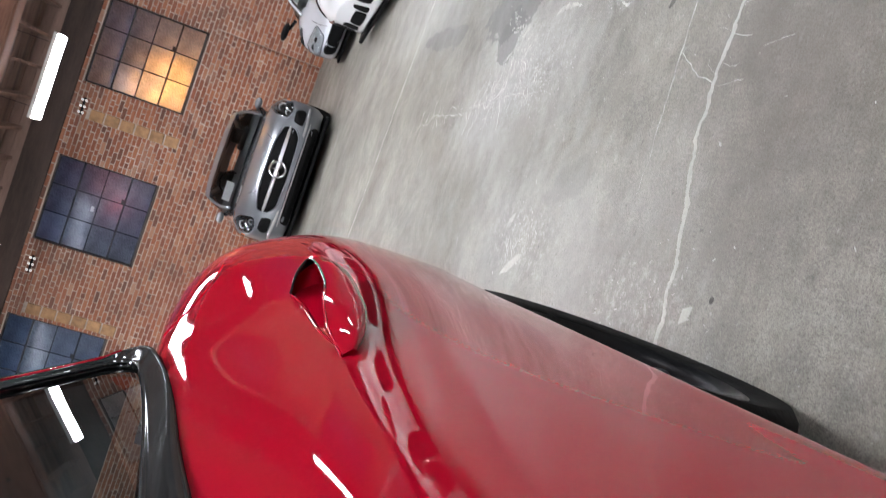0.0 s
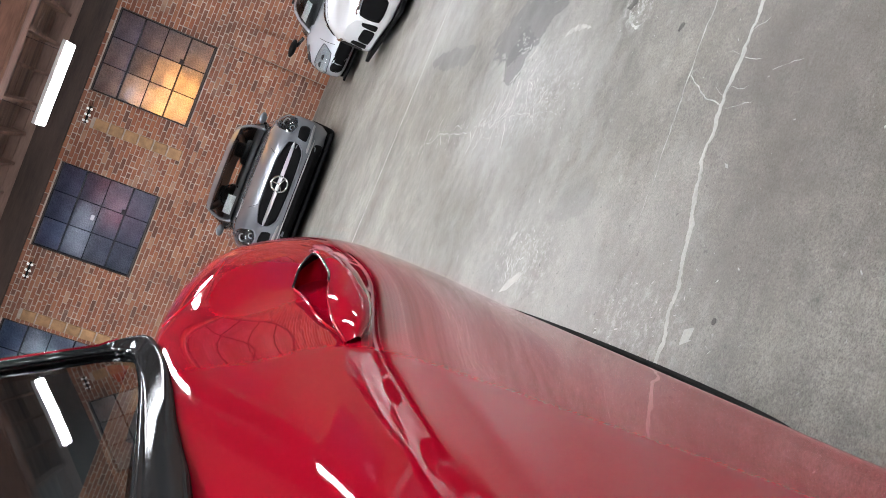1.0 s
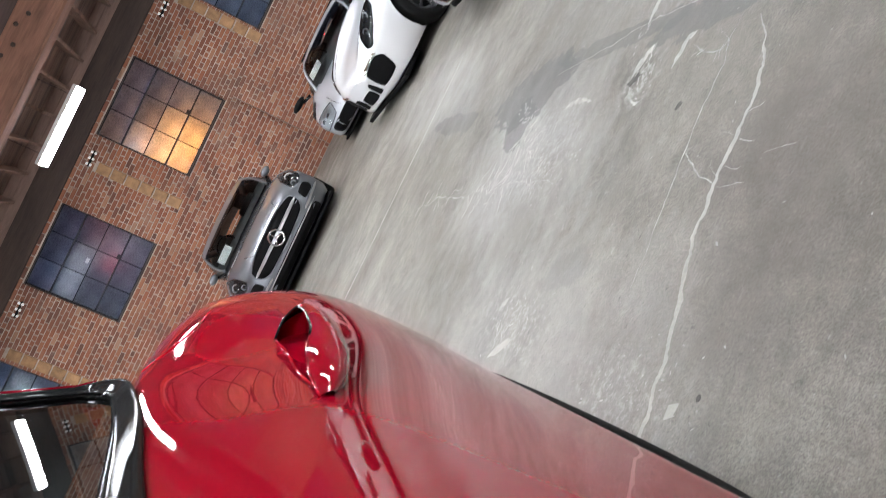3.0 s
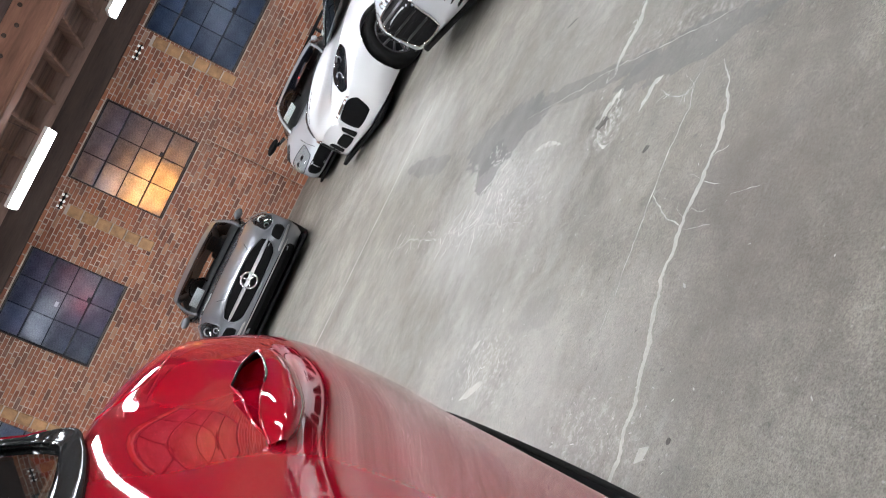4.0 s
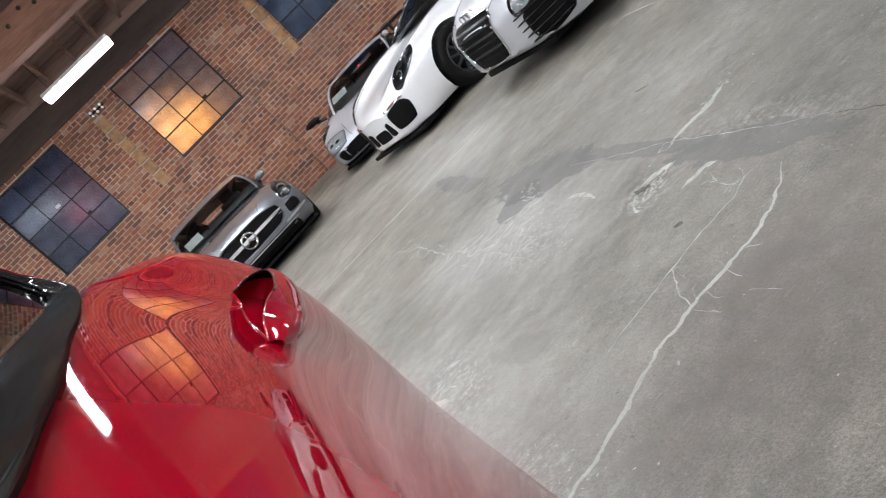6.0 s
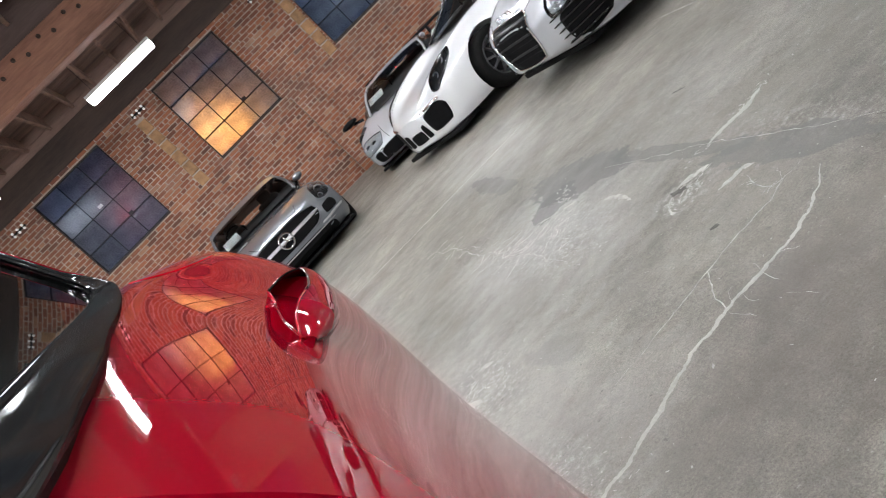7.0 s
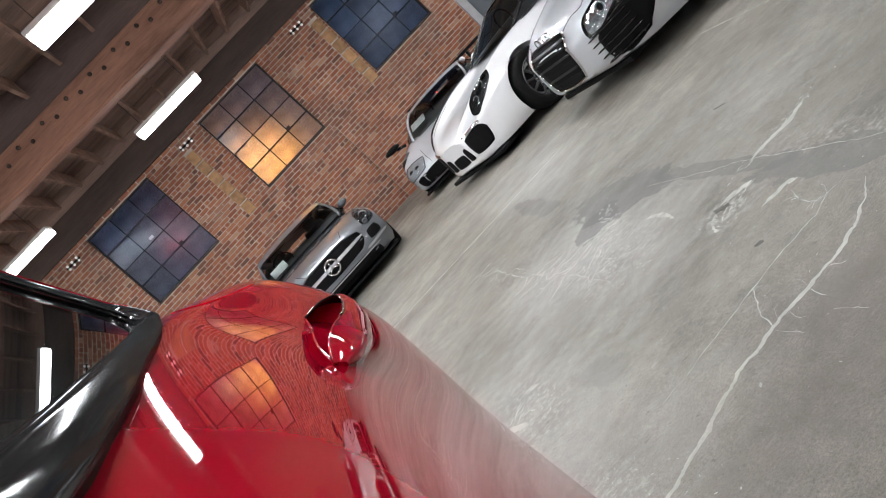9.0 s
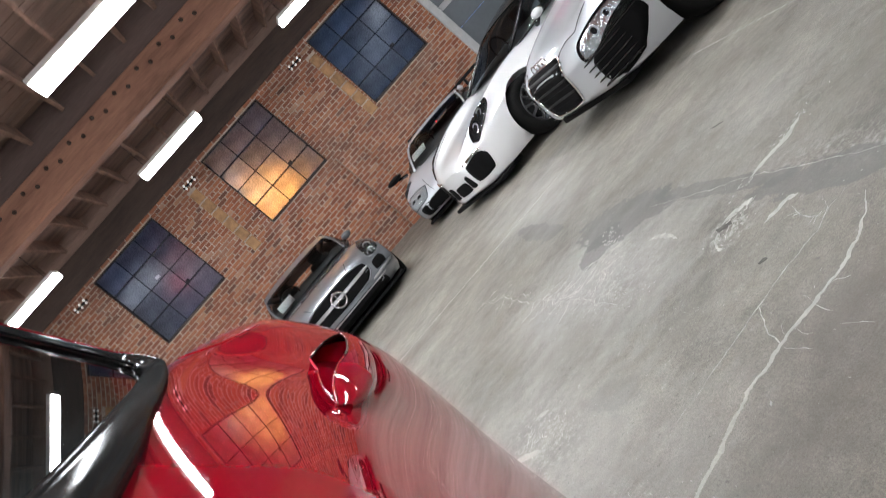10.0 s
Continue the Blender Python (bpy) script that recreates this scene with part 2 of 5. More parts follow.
M_FLOOR = concrete_floor_material()
M_FILLER = mat("pale_crack_filler", (0.45, 0.44, 0.405), 0.75, vary=0.25, scale=14, bump=0.3)
M_FLAKE = mat("flaked_concrete", (0.45, 0.44, 0.41), 0.8, vary=0.5, scale=16)
M_CRACK = mat("open_crack", (0.40, 0.39, 0.36), 0.85, vary=0.55, scale=14)
M_HAIR = mat("white_crack_edge", (0.54, 0.53, 0.50), 0.85, vary=0.45, scale=14)
M_PIT = mat("broken_concrete", (0.10, 0.095, 0.085), 0.9, vary=0.4, scale=25, bump=0.6)


def brick_material(name, per_object):
    """Fired brick of many shades, with mortar smears and soot at a larger scale."""
    m = bpy.data.materials.new(name)
    m.use_nodes = True
    nt = m.node_tree
    b = nt.nodes["Principled BSDF"]
    b.inputs["Roughness"].default_value = 0.88
    b.inputs["Specular IOR Level"].default_value = 0.25
    geo = nt.nodes.new("ShaderNodeNewGeometry")
    src = nt.nodes.new("ShaderNodeObjectInfo").outputs["Random"] if per_object else geo.outputs["Random Per Island"]
    tone = nt.nodes.new("ShaderNodeValToRGB")
    stops = [(0.0, (0.130, 0.062, 0.048)), (0.10, (0.205, 0.084, 0.055)), (0.35, (0.255, 0.095, 0.056)), (0.70, (0.325, 0.122, 0.066)), (0.93, (0.37, 0.155, 0.086)), (1.0, (0.43, 0.255, 0.175))]
    while len(tone.color_ramp.elements) < len(stops):
        tone.color_ramp.elements.new(0.5)
    for e, (q, c) in zip(tone.color_ramp.elements, stops):
        e.position, e.color = q, (*c, 1)
    nt.links.new(src, tone.inputs[0])

    def nz(scale, detail):
        n = nt.nodes.new("ShaderNodeTexNoise")
        n.inputs["Scale"].default_value, n.inputs["Detail"].default_value, n.inputs["Roughness"].default_value = scale, detail, 0.65
        nt.links.new(geo.outputs["Position"], n.inputs["Vector"])
        return n.outputs[0]

    def remap(v, a, c, d, e):
        r = nt.nodes.new("ShaderNodeMapRange")
        for k, q in zip(("From Min", "From Max", "To Min", "To Max"), (a, c, d, e)):
            r.inputs[k].default_value = q
        nt.links.new(v, r.inputs["Value"])
        return r.outputs[0]

    def mix(fac, a, c):
        x = nt.nodes.new("ShaderNodeMixRGB")
        nt.links.new(fac, x.inputs[0])
        nt.links.new(a, x.inputs[1])
        x.inputs[2].default_value = (*c, 1)
        return x.outputs[0]

    c = mix(remap(nz(1.3, 7), 0.56, 0.70, 0.0, 0.28), tone.outputs[0], (0.45, 0.37, 0.31))
    c = mix(remap(nz(0.9, 6), 0.52, 0.68, 0.0, 0.45), c, (0.10, 0.055, 0.042))
    c = mix(remap(nz(0.45, 3), 0.45, 0.62, 0.0, 0.40), c, (0.225, 0.118, 0.085))
    c = mix(remap(nz(55, 4), 0.60, 0.78, 0.0, 0.40), c, (0.42, 0.35, 0.29))
    nt.links.new(c, b.inputs["Base Color"])
    bp = nt.nodes.new("ShaderNodeBump")
    bp.inputs["Strength"].default_value, bp.inputs["Distance"].default_value = 0.9, 0.008
    nt.links.new(nz(110, 5), bp.inputs["Height"])
    nt.links.new(bp.outputs[0], b.inputs["Normal"])
    return m


M_BRICK = brick_material("red_brick", False)
M_BRICK_ONE = brick_material("red_brick_piece", True)
M_MORTAR = mat("mortar", (0.46, 0.375, 0.315), 0.9, vary=0.35, scale=2.0, bump=0.4)
M_TAN = mat("tan_wood_block", (0.36, 0.20, 0.095), 0.75, vary=0.4, scale=9, bump=0.3, obrand=0.25)
M_WOOD = mat("roof_timber", (0.235, 0.138, 0.100), 0.9, vary=0.4, scale=4, bump=0.35, bump_scale=30)
M_BEAM = mat("beam_timber", (0.265, 0.130, 0.088), 0.9, vary=0.45, scale=5, bump=0.5, bump_scale=40, grain=(0.12, 1, 1))
M_DECK = mat("roof_board", (0.235, 0.150, 0.118), 0.8, vary=0.4, scale=4, bump=0.35, island=0.3, grain=(0.15, 1, 1))
M_DARKWOOD = mat("dark_timber", (0.054, 0.034, 0.027), 0.8, vary=0.45, scale=6, bump=0.4, grain=(0.12, 1, 1))
M_STEEL_DARK = mat("dark_window_steel", (0.022, 0.022, 0.025), 0.55, 0.3, vary=0.2)
M_GREYWALL = mat("grey_painted_wall", (0.20, 0.215, 0.225), 0.6, vary=0.12, scale=1.5)
M_GREYDOOR = mat("grey_steel_door", (0.115, 0.13, 0.145), 0.45, 0.2, vary=0.12, scale=1.5)
M_LIGHTTRIM = mat("pale_grey_trim", (0.42, 0.43, 0.44), 0.5, vary=0.1)
M_NEON = glow("pink_neon", (1.0, 0.10, 0.25), 6)
M_TUBE = glow("tube_light", (0.98, 1.0, 1.02), 70)
M_FIXTURE = mat("white_enamel", (0.75, 0.75, 0.74), 0.35, vary=0.05)
M_WIRED = wired_glass("wired_glass")
M_BULB = glow("small_white_lamp", (1, 0.98, 0.95), 0.45)
M_BLACK = mat("black_plastic", (0.004, 0.004, 0.0045), 0.65, vary=0.15, scale=20, spec=0.12)
M_GLOSSBLACK = mat("gloss_black_trim", (0.007, 0.007, 0.008), 0.16, vary=0.1)


def polished_black(name, color, share, rough):
    """Dark plastic with a thin even polish."""
    m = bpy.data.materials.new(name)
    m.use_nodes = True
    nt = m.node_tree
    nt.nodes.remove(nt.nodes["Principled BSDF"])
    df = nt.nodes.new("ShaderNodeBsdfDiffuse")
    df.inputs[0].default_value = (*color, 1)
    gl = nt.nodes.new("ShaderNodeBsdfGlossy")
    gl.inputs["Roughness"].default_value = rough
    gl.inputs[0].default_value = (1, 1, 1, 1)
    mix = nt.nodes.new("ShaderNodeMixShader")
    mix.inputs[0].default_value = share
    nt.links.new(df.outputs[0], mix.inputs[1])
    nt.links.new(gl.outputs[0], mix.inputs[2])
    nt.links.new(mix.outputs[0], nt.nodes["Material Output"].inputs[0])
    return m


M_FRAME = polished_black("polished_black_moulding", (0.022, 0.023, 0.024), 0.075, 0.07)
M_TIMBER_DARK = mat("dark_beam_timber", (0.105, 0.070, 0.062), 0.8, vary=0.4, scale=5, bump=0.4, bump_scale=40, grain=(0.12, 1, 1))
M_RUBBER = mat("tyre_rubber", (0.006, 0.006, 0.006), 0.8, vary=0.2, scale=15, bump=0.2, spec=0.2)
M_RED = mat("red_car_paint", (0.42, 0.002, 0.017), 0.6, 0.0, coat=0.86, coat_rough=0.02, vary=0.03, scale=300, spec=0.0)
M_RED.node_tree.nodes["Principled BSDF"].inputs["Coat IOR"].default_value = 1.42
M_GREYPAINT = mat("grey_metallic_paint", (0.165, 0.176, 0.192), 0.36, 0.60, coat=1.0, coat_rough=0.02, vary=0.04, scale=300)
M_SILVER = mat("silver_metallic_paint", (0.60, 0.625, 0.66), 0.36, 0.50, coat=1.0, coat_rough=0.02, vary=0.03, scale=300)
M_WHITE = mat("white_car_paint", (0.74, 0.75, 0.76), 0.30, 0.0, coat=1.0, coat_rough=0.02, vary=0.02, scale=300)
M_CHROME = mat("chrome", (0.78, 0.79, 0.80), 0.08, 1.0, vary=0.03)
M_RIM_DARK = mat("black_alloy", (0.02, 0.02, 0.022), 0.3, 0.6, vary=0.1)
M_RIM_SILVER = mat("silver_alloy", (0.45, 0.45, 0.46), 0.3, 0.9, vary=0.1)
M_RIM_GREY = mat("grey_alloy", (0.09, 0.09, 0.095), 0.35, 0.6, vary=0.1)
M_CARGLASS = clear_glass("dark_car_glass", (0.88, 0.92, 0.92), 0.60)
M_SIDEGLASS = clear_glass("smoked_side_glass", (0.34, 0.40, 0.41), 0.62, 1.5)
M_LENS = clear_glass("headlamp_lens", (0.90, 0.92, 0.93))
M_REFLECTOR = mat("headlamp_reflector", (0.46, 0.48, 0.50), 0.28, 0.6, vary=0.2, scale=30)
M_LAMP_GREY = mat("lamp_bowl_grey", (0.16, 0.17, 0.18), 0.25, 0.7, vary=0.35, scale=18)
M_LAMP_DARK = mat("lamp_bowl_dark", (0.03, 0.032, 0.035), 0.2, 0.3, vary=0.3, scale=18)
M_LAMP_CUT = mat("cut_lamp_reflector", (0.72, 0.74, 0.78), 0.12, 0.95, vary=0.4, scale=22, bump=1.0, bump_scale=26)
M_AMBER = mat("amber_marker", (0.65, 0.16, 0.02), 0.25, coat=0.5, vary=0.1)
M_PAPER = mat("white_paper", (0.87, 0.87, 0.86), 0.7, vary=0.04)
M_INTERIOR = mat("black_leather", (0.035, 0.035, 0.036), 0.55, vary=0.25, scale=12, bump=0.15)
M_TANSEAT = mat("tan_leather", (0.22, 0.20, 0.13), 0.55, vary=0.2, scale=12, bump=0.15)
M_DARKGREY = mat("dark_grey_trim", (0.045, 0.048, 0.052), 0.6, vary=0.12)

# ---- building helpers ----
def link(name, bm, material, parent=None, label="", smooth=True):
    me = bpy.data.meshes.new(name)
    bm.to_mesh(me)
    bm.free()
    for f in me.polygons:
        f.use_smooth = smooth
    mats = material if isinstance(material, (list, tuple)) else [material]
    for m in mats:
        me.materials.append(m)
    ob = new(name, me)
    if parent is not None:
        ob.parent = parent
    if label:
        tagged(ob, label)
    return ob


def part(name, bm, material, parent, label="", smooth=True):
    return link(name, bm, material, parent, label, smooth)


def thing(name, label, category, group="", kind="", m=None):
    ob = new(name)
    ob.empty_display_size = 0.1
    tagged(ob, label, category, group, kind)
    if m is not None:
        ob.matrix_world = m
    return ob


def add_box(bm, x0, x1, y0, y1, z0, z1, bevel=0.0, m=None):
    r = bmesh.ops.create_cube(bm, size=1.0)
    vs = r["verts"]
    mm = Matrix.Translation(((x0 + x1) / 2, (y0 + y1) / 2, (z0 + z1) / 2)) @ Matrix.Diagonal((abs(x1 - x0), abs(y1 - y0), abs(z1 - z0), 1))
    bmesh.ops.transform(bm, matrix=mm, verts=vs)
    if bevel:
        es = list({e for v in vs for e in v.link_edges})
        r2 = bmesh.ops.bevel(bm, geom=es, offset=bevel, segments=2, affect="EDGES", profile=0.5)
        vs = list({v for f in r2["faces"] for v in f.verts} | {v for v in vs if v.is_valid})
    if m is not None:
        bmesh.ops.transform(bm, matrix=m, verts=vs)
    return bm


def box(x0, x1, y0, y1, z0, z1, bevel=0.0, m=None):
    return add_box(bmesh.new(), x0, x1, y0, y1, z0, z1, bevel, m)


def add_tube(bm, pts, r, n=10, closed=False):
    """A round bar along the points; r is one radius or one for each point."""
    rings = []
    k = len(pts)
    up0 = Vector((0, 0, 1))
    for i, p in enumerate(pts):
        p = Vector(p)
        a = Vector(pts[(i - 1) % k] if (closed or i) else pts[i])
        c = Vector(pts[(i + 1) % k] if (closed or i < k - 1) else pts[i])
        d = (c - a).normalized()
        u = d.cross(up0)
        if u.length < 1e-3:
            u = d.cross(Vector((1, 0, 0)))
        u.normalize()
        v = d.cross(u)
        rr = r[i] if isinstance(r, (list, tuple)) else r
        rings.append([bm.verts.new(p + rr * (math.cos(2 * math.pi * j / n) * u + math.sin(2 * math.pi * j / n) * v)) for j in range(n)])
    for i in range(k if closed else k - 1):
        q, w = rings[i], rings[(i + 1) % k]
        for j in range(n):
            bm.faces.new((q[j], q[(j + 1) % n], w[(j + 1) % n], w[j]))
    if not closed:
        bm.faces.new(rings[0][::-1])
        bm.faces.new(rings[-1])
    return bm


def add_lathe(bm, profile, n=32, m=None, closed=False):
    """Turns (radius, height) points about the local z axis."""
    rings = []
    for r, z in profile:
        rings.append([bm.verts.new((r * math.cos(2 * math.pi * j / n), r * math.sin(2 * math.pi * j / n), z)) for j in range(n)])
    k = len(rings)
    for i in range(k if closed else k - 1):
        q, w = rings[i], rings[(i + 1) % k]
        for j in range(n):
            bm.faces.new((q[j], q[(j + 1) % n], w[(j + 1) % n], w[j]))
    if not closed:
        bm.faces.new(rings[0][::-1])
        bm.faces.new(rings[-1])
    if m is not None:
        bmesh.ops.transform(bm, matrix=m, verts=[v for ring in rings for v in ring])
    return bm


def loft(sections, cap=True):
    """A skin over sections of equal point count (each a list of 3D points, open loops)."""
    bm = bmesh.new()
    rows = [[bm.verts.new(p) for p in s] for s in sections]
    for a, c in zip(rows, rows[1:]):
        for j in range(len(a) - 1):
            bm.faces.new((a[j], a[j + 1], c[j + 1], c[j]))
    if cap:
        bm.faces.new(rows[0][::-1])
        bm.faces.new(rows[-1])
    return bm


def outward(bm, centre):
    """Turns open skins so that their faces look away from the centre."""
    c = Vector(centre)
    bm.normal_update()
    flip = [f for f in bm.faces if f.normal.dot(f.calc_center_median() - c) < 0]
    bmesh.ops.reverse_faces(bm, faces=flip)
    return bm


def spline(xs, ys, x):
    """Monotone cubic through the table, at x."""
    if x <= xs[0]:
        return ys[0]
    if x >= xs[-1]:
        return ys[-1]
    i = max(j for j in range(len(xs)) if xs[j] <= x)
    i = min(i, len(xs) - 2)
    d = [(ys[j + 1] - ys[j]) / (xs[j + 1] - xs[j]) for j in range(len(xs) - 1)]

    def slope(j):
        if j == 0:
            return d[0]
        if j == len(xs) - 1:
            return d[-1]
        return 0.0 if d[j - 1] * d[j] <= 0 else 2 * d[j - 1] * d[j] / (d[j - 1] + d[j])

    h = xs[i + 1] - xs[i]
    t = (x - xs[i]) / h
    return ((2 * t ** 3 - 3 * t * t + 1) * ys[i] + (t ** 3 - 2 * t * t + t) * h * slope(i)
            + (-2 * t ** 3 + 3 * t * t) * ys[i + 1] + (t ** 3 - t * t) * h * slope(i + 1))

# ---- the hall ----
WALL_Y = 17.0
X0, X1, Y0 = -12.0, 9.6, -8.0
DECK_Z = 4.86

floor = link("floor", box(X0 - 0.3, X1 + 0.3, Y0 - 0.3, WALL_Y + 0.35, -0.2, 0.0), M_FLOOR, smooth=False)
tagged(floor, "worn grey sealed concrete slab with cracks and stains", "floor", kind="structure")

WINDOWS = [(-9.11, -7.49), (-6.05, -4.43), (-2.99, -1.37), (0.02, 1.62), (3.11, 4.70)]
WIN_Z0, WIN_Z1 = 2.13, 3.90
DOOR_X0, DOOR_X1, DOOR_Z = 5.36, 8.9, 3.6


def wall_boxes(bm, x0, x1, z0, z1, y0, y1, holes):
    """The wall in upright strips, open where a hole is."""
    xs = sorted({x0, x1, *[h for hole in holes for h in hole[:2]]})
    for a, c in zip(xs, xs[1:]):
        mine = [h for h in holes if h[0] <= a and h[1] >= c]
        if not mine:
            add_box(bm, a, c, y0, y1, z0, z1)
        else:
            if mine[0][2] > z0:
                add_box(bm, a, c, y0, y1, z0, mine[0][2])
            if mine[0][3] < z1:
                add_box(bm, a, c, y0, y1, mine[0][3], z1)


HOLES = [(a, c, WIN_Z0, WIN_Z1) for a, c in WINDOWS] + [(DOOR_X0, DOOR_X1, 0.0, DOOR_Z)]
bm = bmesh.new()
wall_boxes(bm, X0, X1, 0.0, DECK_Z, WALL_Y + 0.012, WALL_Y + 0.34, HOLES)
wall_north = link("wall_north", bm, M_MORTAR, smooth=False)
tagged(wall_north, "old red brick wall with pale mortar joints", "wall", kind="structure")
for nm, b in (("wall_south", (X0, X1, Y0 - 0.3, Y0, 0, DECK_Z)), ("wall_west", (X0 - 0.3, X0, Y0 - 0.3, WALL_Y + 0.34, 0, DECK_Z)), ("wall_east", (X1, X1 + 0.3, Y0 - 0.3, WALL_Y + 0.34, 0, DECK_Z))):
    tagged(link(nm, box(*b), M_GREYWALL, smooth=False), "plain grey painted hall wall", "wall", kind="structure")

# brick buttress between two bays
PIL = (1.74, 2.20, 2.07, 0.15)
part("buttress", box(PIL[0] + 0.01, PIL[1] - 0.01, WALL_Y - PIL[3] + 0.012, WALL_Y + 0.012, 0, 2.004), M_MORTAR, wall_north, smooth=False)

# ceiling: boards on joists, one mesh
bm = bmesh.new()
y = Y0
rnd = random.Random(4)
while y < WALL_Y + 0.3:
    add_box(bm, X0 - 0.3, X1 + 0.3, y, y + 0.172, DECK_Z + rnd.uniform(0, 0.006), DECK_Z + 0.05)
    y += 0.18
for f in bm.faces:
    f.material_index = 1
x = X0 + 0.2
while x < X1:
    for ya, yb in ((11.5, WALL_Y - 0.17), (5.85, 11.15), (0.2, 5.5), (-5.4, -0.15), (Y0, -5.75)):
        add_box(bm, x, x + 0.05, ya, yb, DECK_Z - 0.27, DECK_Z - 0.002)
    x += 0.56
ceiling = link("ceiling", bm, [M_WOOD, M_DECK], smooth=False)
tagged(ceiling, "brown timber roof boards on exposed joists", "ceiling", kind="structure")


def roof_beam(yc):
    e = thing("roof_beam", "heavy bolted brown timber beam under the roof", "beam", "roof beams", "structure")
    part("lower_timber", box(X0, X1, yc - 0.17, yc + 0.17, 3.90, 4.38, 0.012), M_BEAM, e, smooth=False)
    part("upper_timber", box(X0, X1, yc - 0.11, yc + 0.11, 4.381, DECK_Z - 0.001, 0.01), M_TIMBER_DARK, e, smooth=False)
    part("edge_strip", box(X0, X1, yc - 0.195, yc - 0.171, 3.93, 3.985, 0.004), M_BEAM, e, smooth=False)
    if yc > 9:
        me = None
        for k in range(46):
            if me is None:
                b = bmesh.new()
                add_lathe(b, [(0.001, 0.03), (0.014, 0.028), (0.016, 0.012), (0.027, 0.010), (0.029, 0.0)], 12, pose(0, 0, 0, 90))
                o = part("bolt", b, M_DARKWOOD, e)
                me = o.data
            else:
                o = new("bolt", me)
                o.parent = e
            o.location = (-6.0 + k * 0.205 + (0.03 if k % 2 else 0.0), yc - 0.171, 4.285 if k % 2 else 4.215)
    return e


for yb in (11.33, 5.67, 0.02, -5.6):
    roof_beam(yb)
# Plate kept tall and very dark to stand in for shade at the wall's top
ledger = link("wall_plate", box(X0, X1, WALL_Y - 0.10, WALL_Y - 0.012, 3.99, 4.50, 0.01), M_DARKWOOD, smooth=False)
tagged(ledger, "dark timber plate atop the brick wall, enlarged to stand in for shade", "beam", kind="structure")


def make_window(i, xa, xb):
    w = thing("window_%d" % i, "old steel-framed window with dirty wired glass panes", "window", "hall windows", "structure")
    yf = WALL_Y + 0.11
    bm = bmesh.new()
    t = 0.022
    for z0, z1 in ((WIN_Z0, WIN_Z0 + 0.03), (WIN_Z1 - 0.03, WIN_Z1)):
        add_box(bm, xa, xb, yf - 0.025, yf + 0.025, z0, z1)
    for x0, x1 in ((xa, xa + 0.03), (xb - 0.03, xb)):
        add_box(bm, x0, x1, yf - 0.025, yf + 0.025, WIN_Z0 + 0.03, WIN_Z1 - 0.03)
    part("window_frame", bm, M_STEEL_DARK, w, smooth=False)
    zs = [WIN_Z0 + 0.03 + k * (WIN_Z1 - WIN_Z0 - 0.06) / 4 for k in range(5)]
    xs = [xa + 0.03 + k * (xb - xa - 0.06) / 3 for k in range(4)]
    for k in (1, 2, 3):
        hw = 0.015 if k in (1, 3) else 0.009
        part("glazing_bar", box(xa + 0.031, xb - 0.031, yf - 0.022 - (0.01 if k != 2 else 0), yf + 0.018, zs[k] - hw, zs[k] + hw, 0.004), M_STEEL_DARK, w, smooth=False)
    for k in (1, 2):
        part("glazing_bar", box(xs[k] - 0.010, xs[k] + 0.010, yf - 0.018, yf + 0.016, WIN_Z0 + 0.031, WIN_Z1 - 0.031, 0.003), M_STEEL_DARK, w, smooth=False)
    pane = None
    for a in range(3):
        for c in range(4):
            if pane is None:
                hwx, hwz = (xs[1] - xs[0]) / 2, (zs[1] - zs[0]) / 2
                o = part("pane", box(-hwx, hwx, -0.003, 0.003, -hwz, hwz), M_WIRED, w, smooth=False)
                pane = o.data
            else:
                o = new("pane", pane)
                o.parent = w
            o.location = ((xs[a] + xs[a + 1]) / 2, yf, (zs[c] + zs[c + 1]) / 2)
            o.rotation_euler = (rnd.uniform(-0.006, 0.006), 0, rnd.uniform(-0.006, 0.006))
    part("latch", box((xs[2] + xs[3]) / 2 - 0.25, (xs[2] + xs[3]) / 2 - 0.17, yf - 0.075, yf - 0.033, zs[1] - 0.012, zs[1] + 0.06, 0.008), M_STEEL_DARK, w)
    part("window_sill", box(xa, xb, WALL_Y - 0.012, WALL_Y + 0.084, WIN_Z0 - 0.03, WIN_Z0 - 0.001, 0.006), M_DARKWOOD, w, smooth=False)
    for x0, x1 in ((xa, xa + 0.012), (xb - 0.012, xb)):
        part("jamb", box(x0, x1, WALL_Y - 0.004, yf - 0.026, WIN_Z0, WIN_Z1 - 0.013), M_DARKWOOD, w, smooth=False)
    part("head", box(xa, xb, WALL_Y - 0.004, yf - 0.026, WIN_Z1 - 0.012, WIN_Z1), M_DARKWOOD, w, smooth=False)
    return w


for i, (xa, xb) in enumerate(WINDOWS):
    make_window(i + 1, xa, xb)
part("note", box(-2.22, -2.12, WALL_Y + 0.088, WALL_Y + 0.0905, 3.06, 3.12), M_PAPER, bpy.data.objects["window_3"], "small white notice on the glass", smooth=False)

# grey roller door and its frame at the end of the brick
door = thing("door_1", "closed grey steel roller door in a pale frame", "garage door", kind="structure")
z = 0.02
while z < DOOR_Z - 0.02:
    part("slat", box(DOOR_X0 + 0.02, DOOR_X1 - 0.02, WALL_Y + 0.10, WALL_Y + 0.16, z, min(z + 0.595, DOOR_Z), 0.01), M_GREYDOOR, door, smooth=False)
    z += 0.60
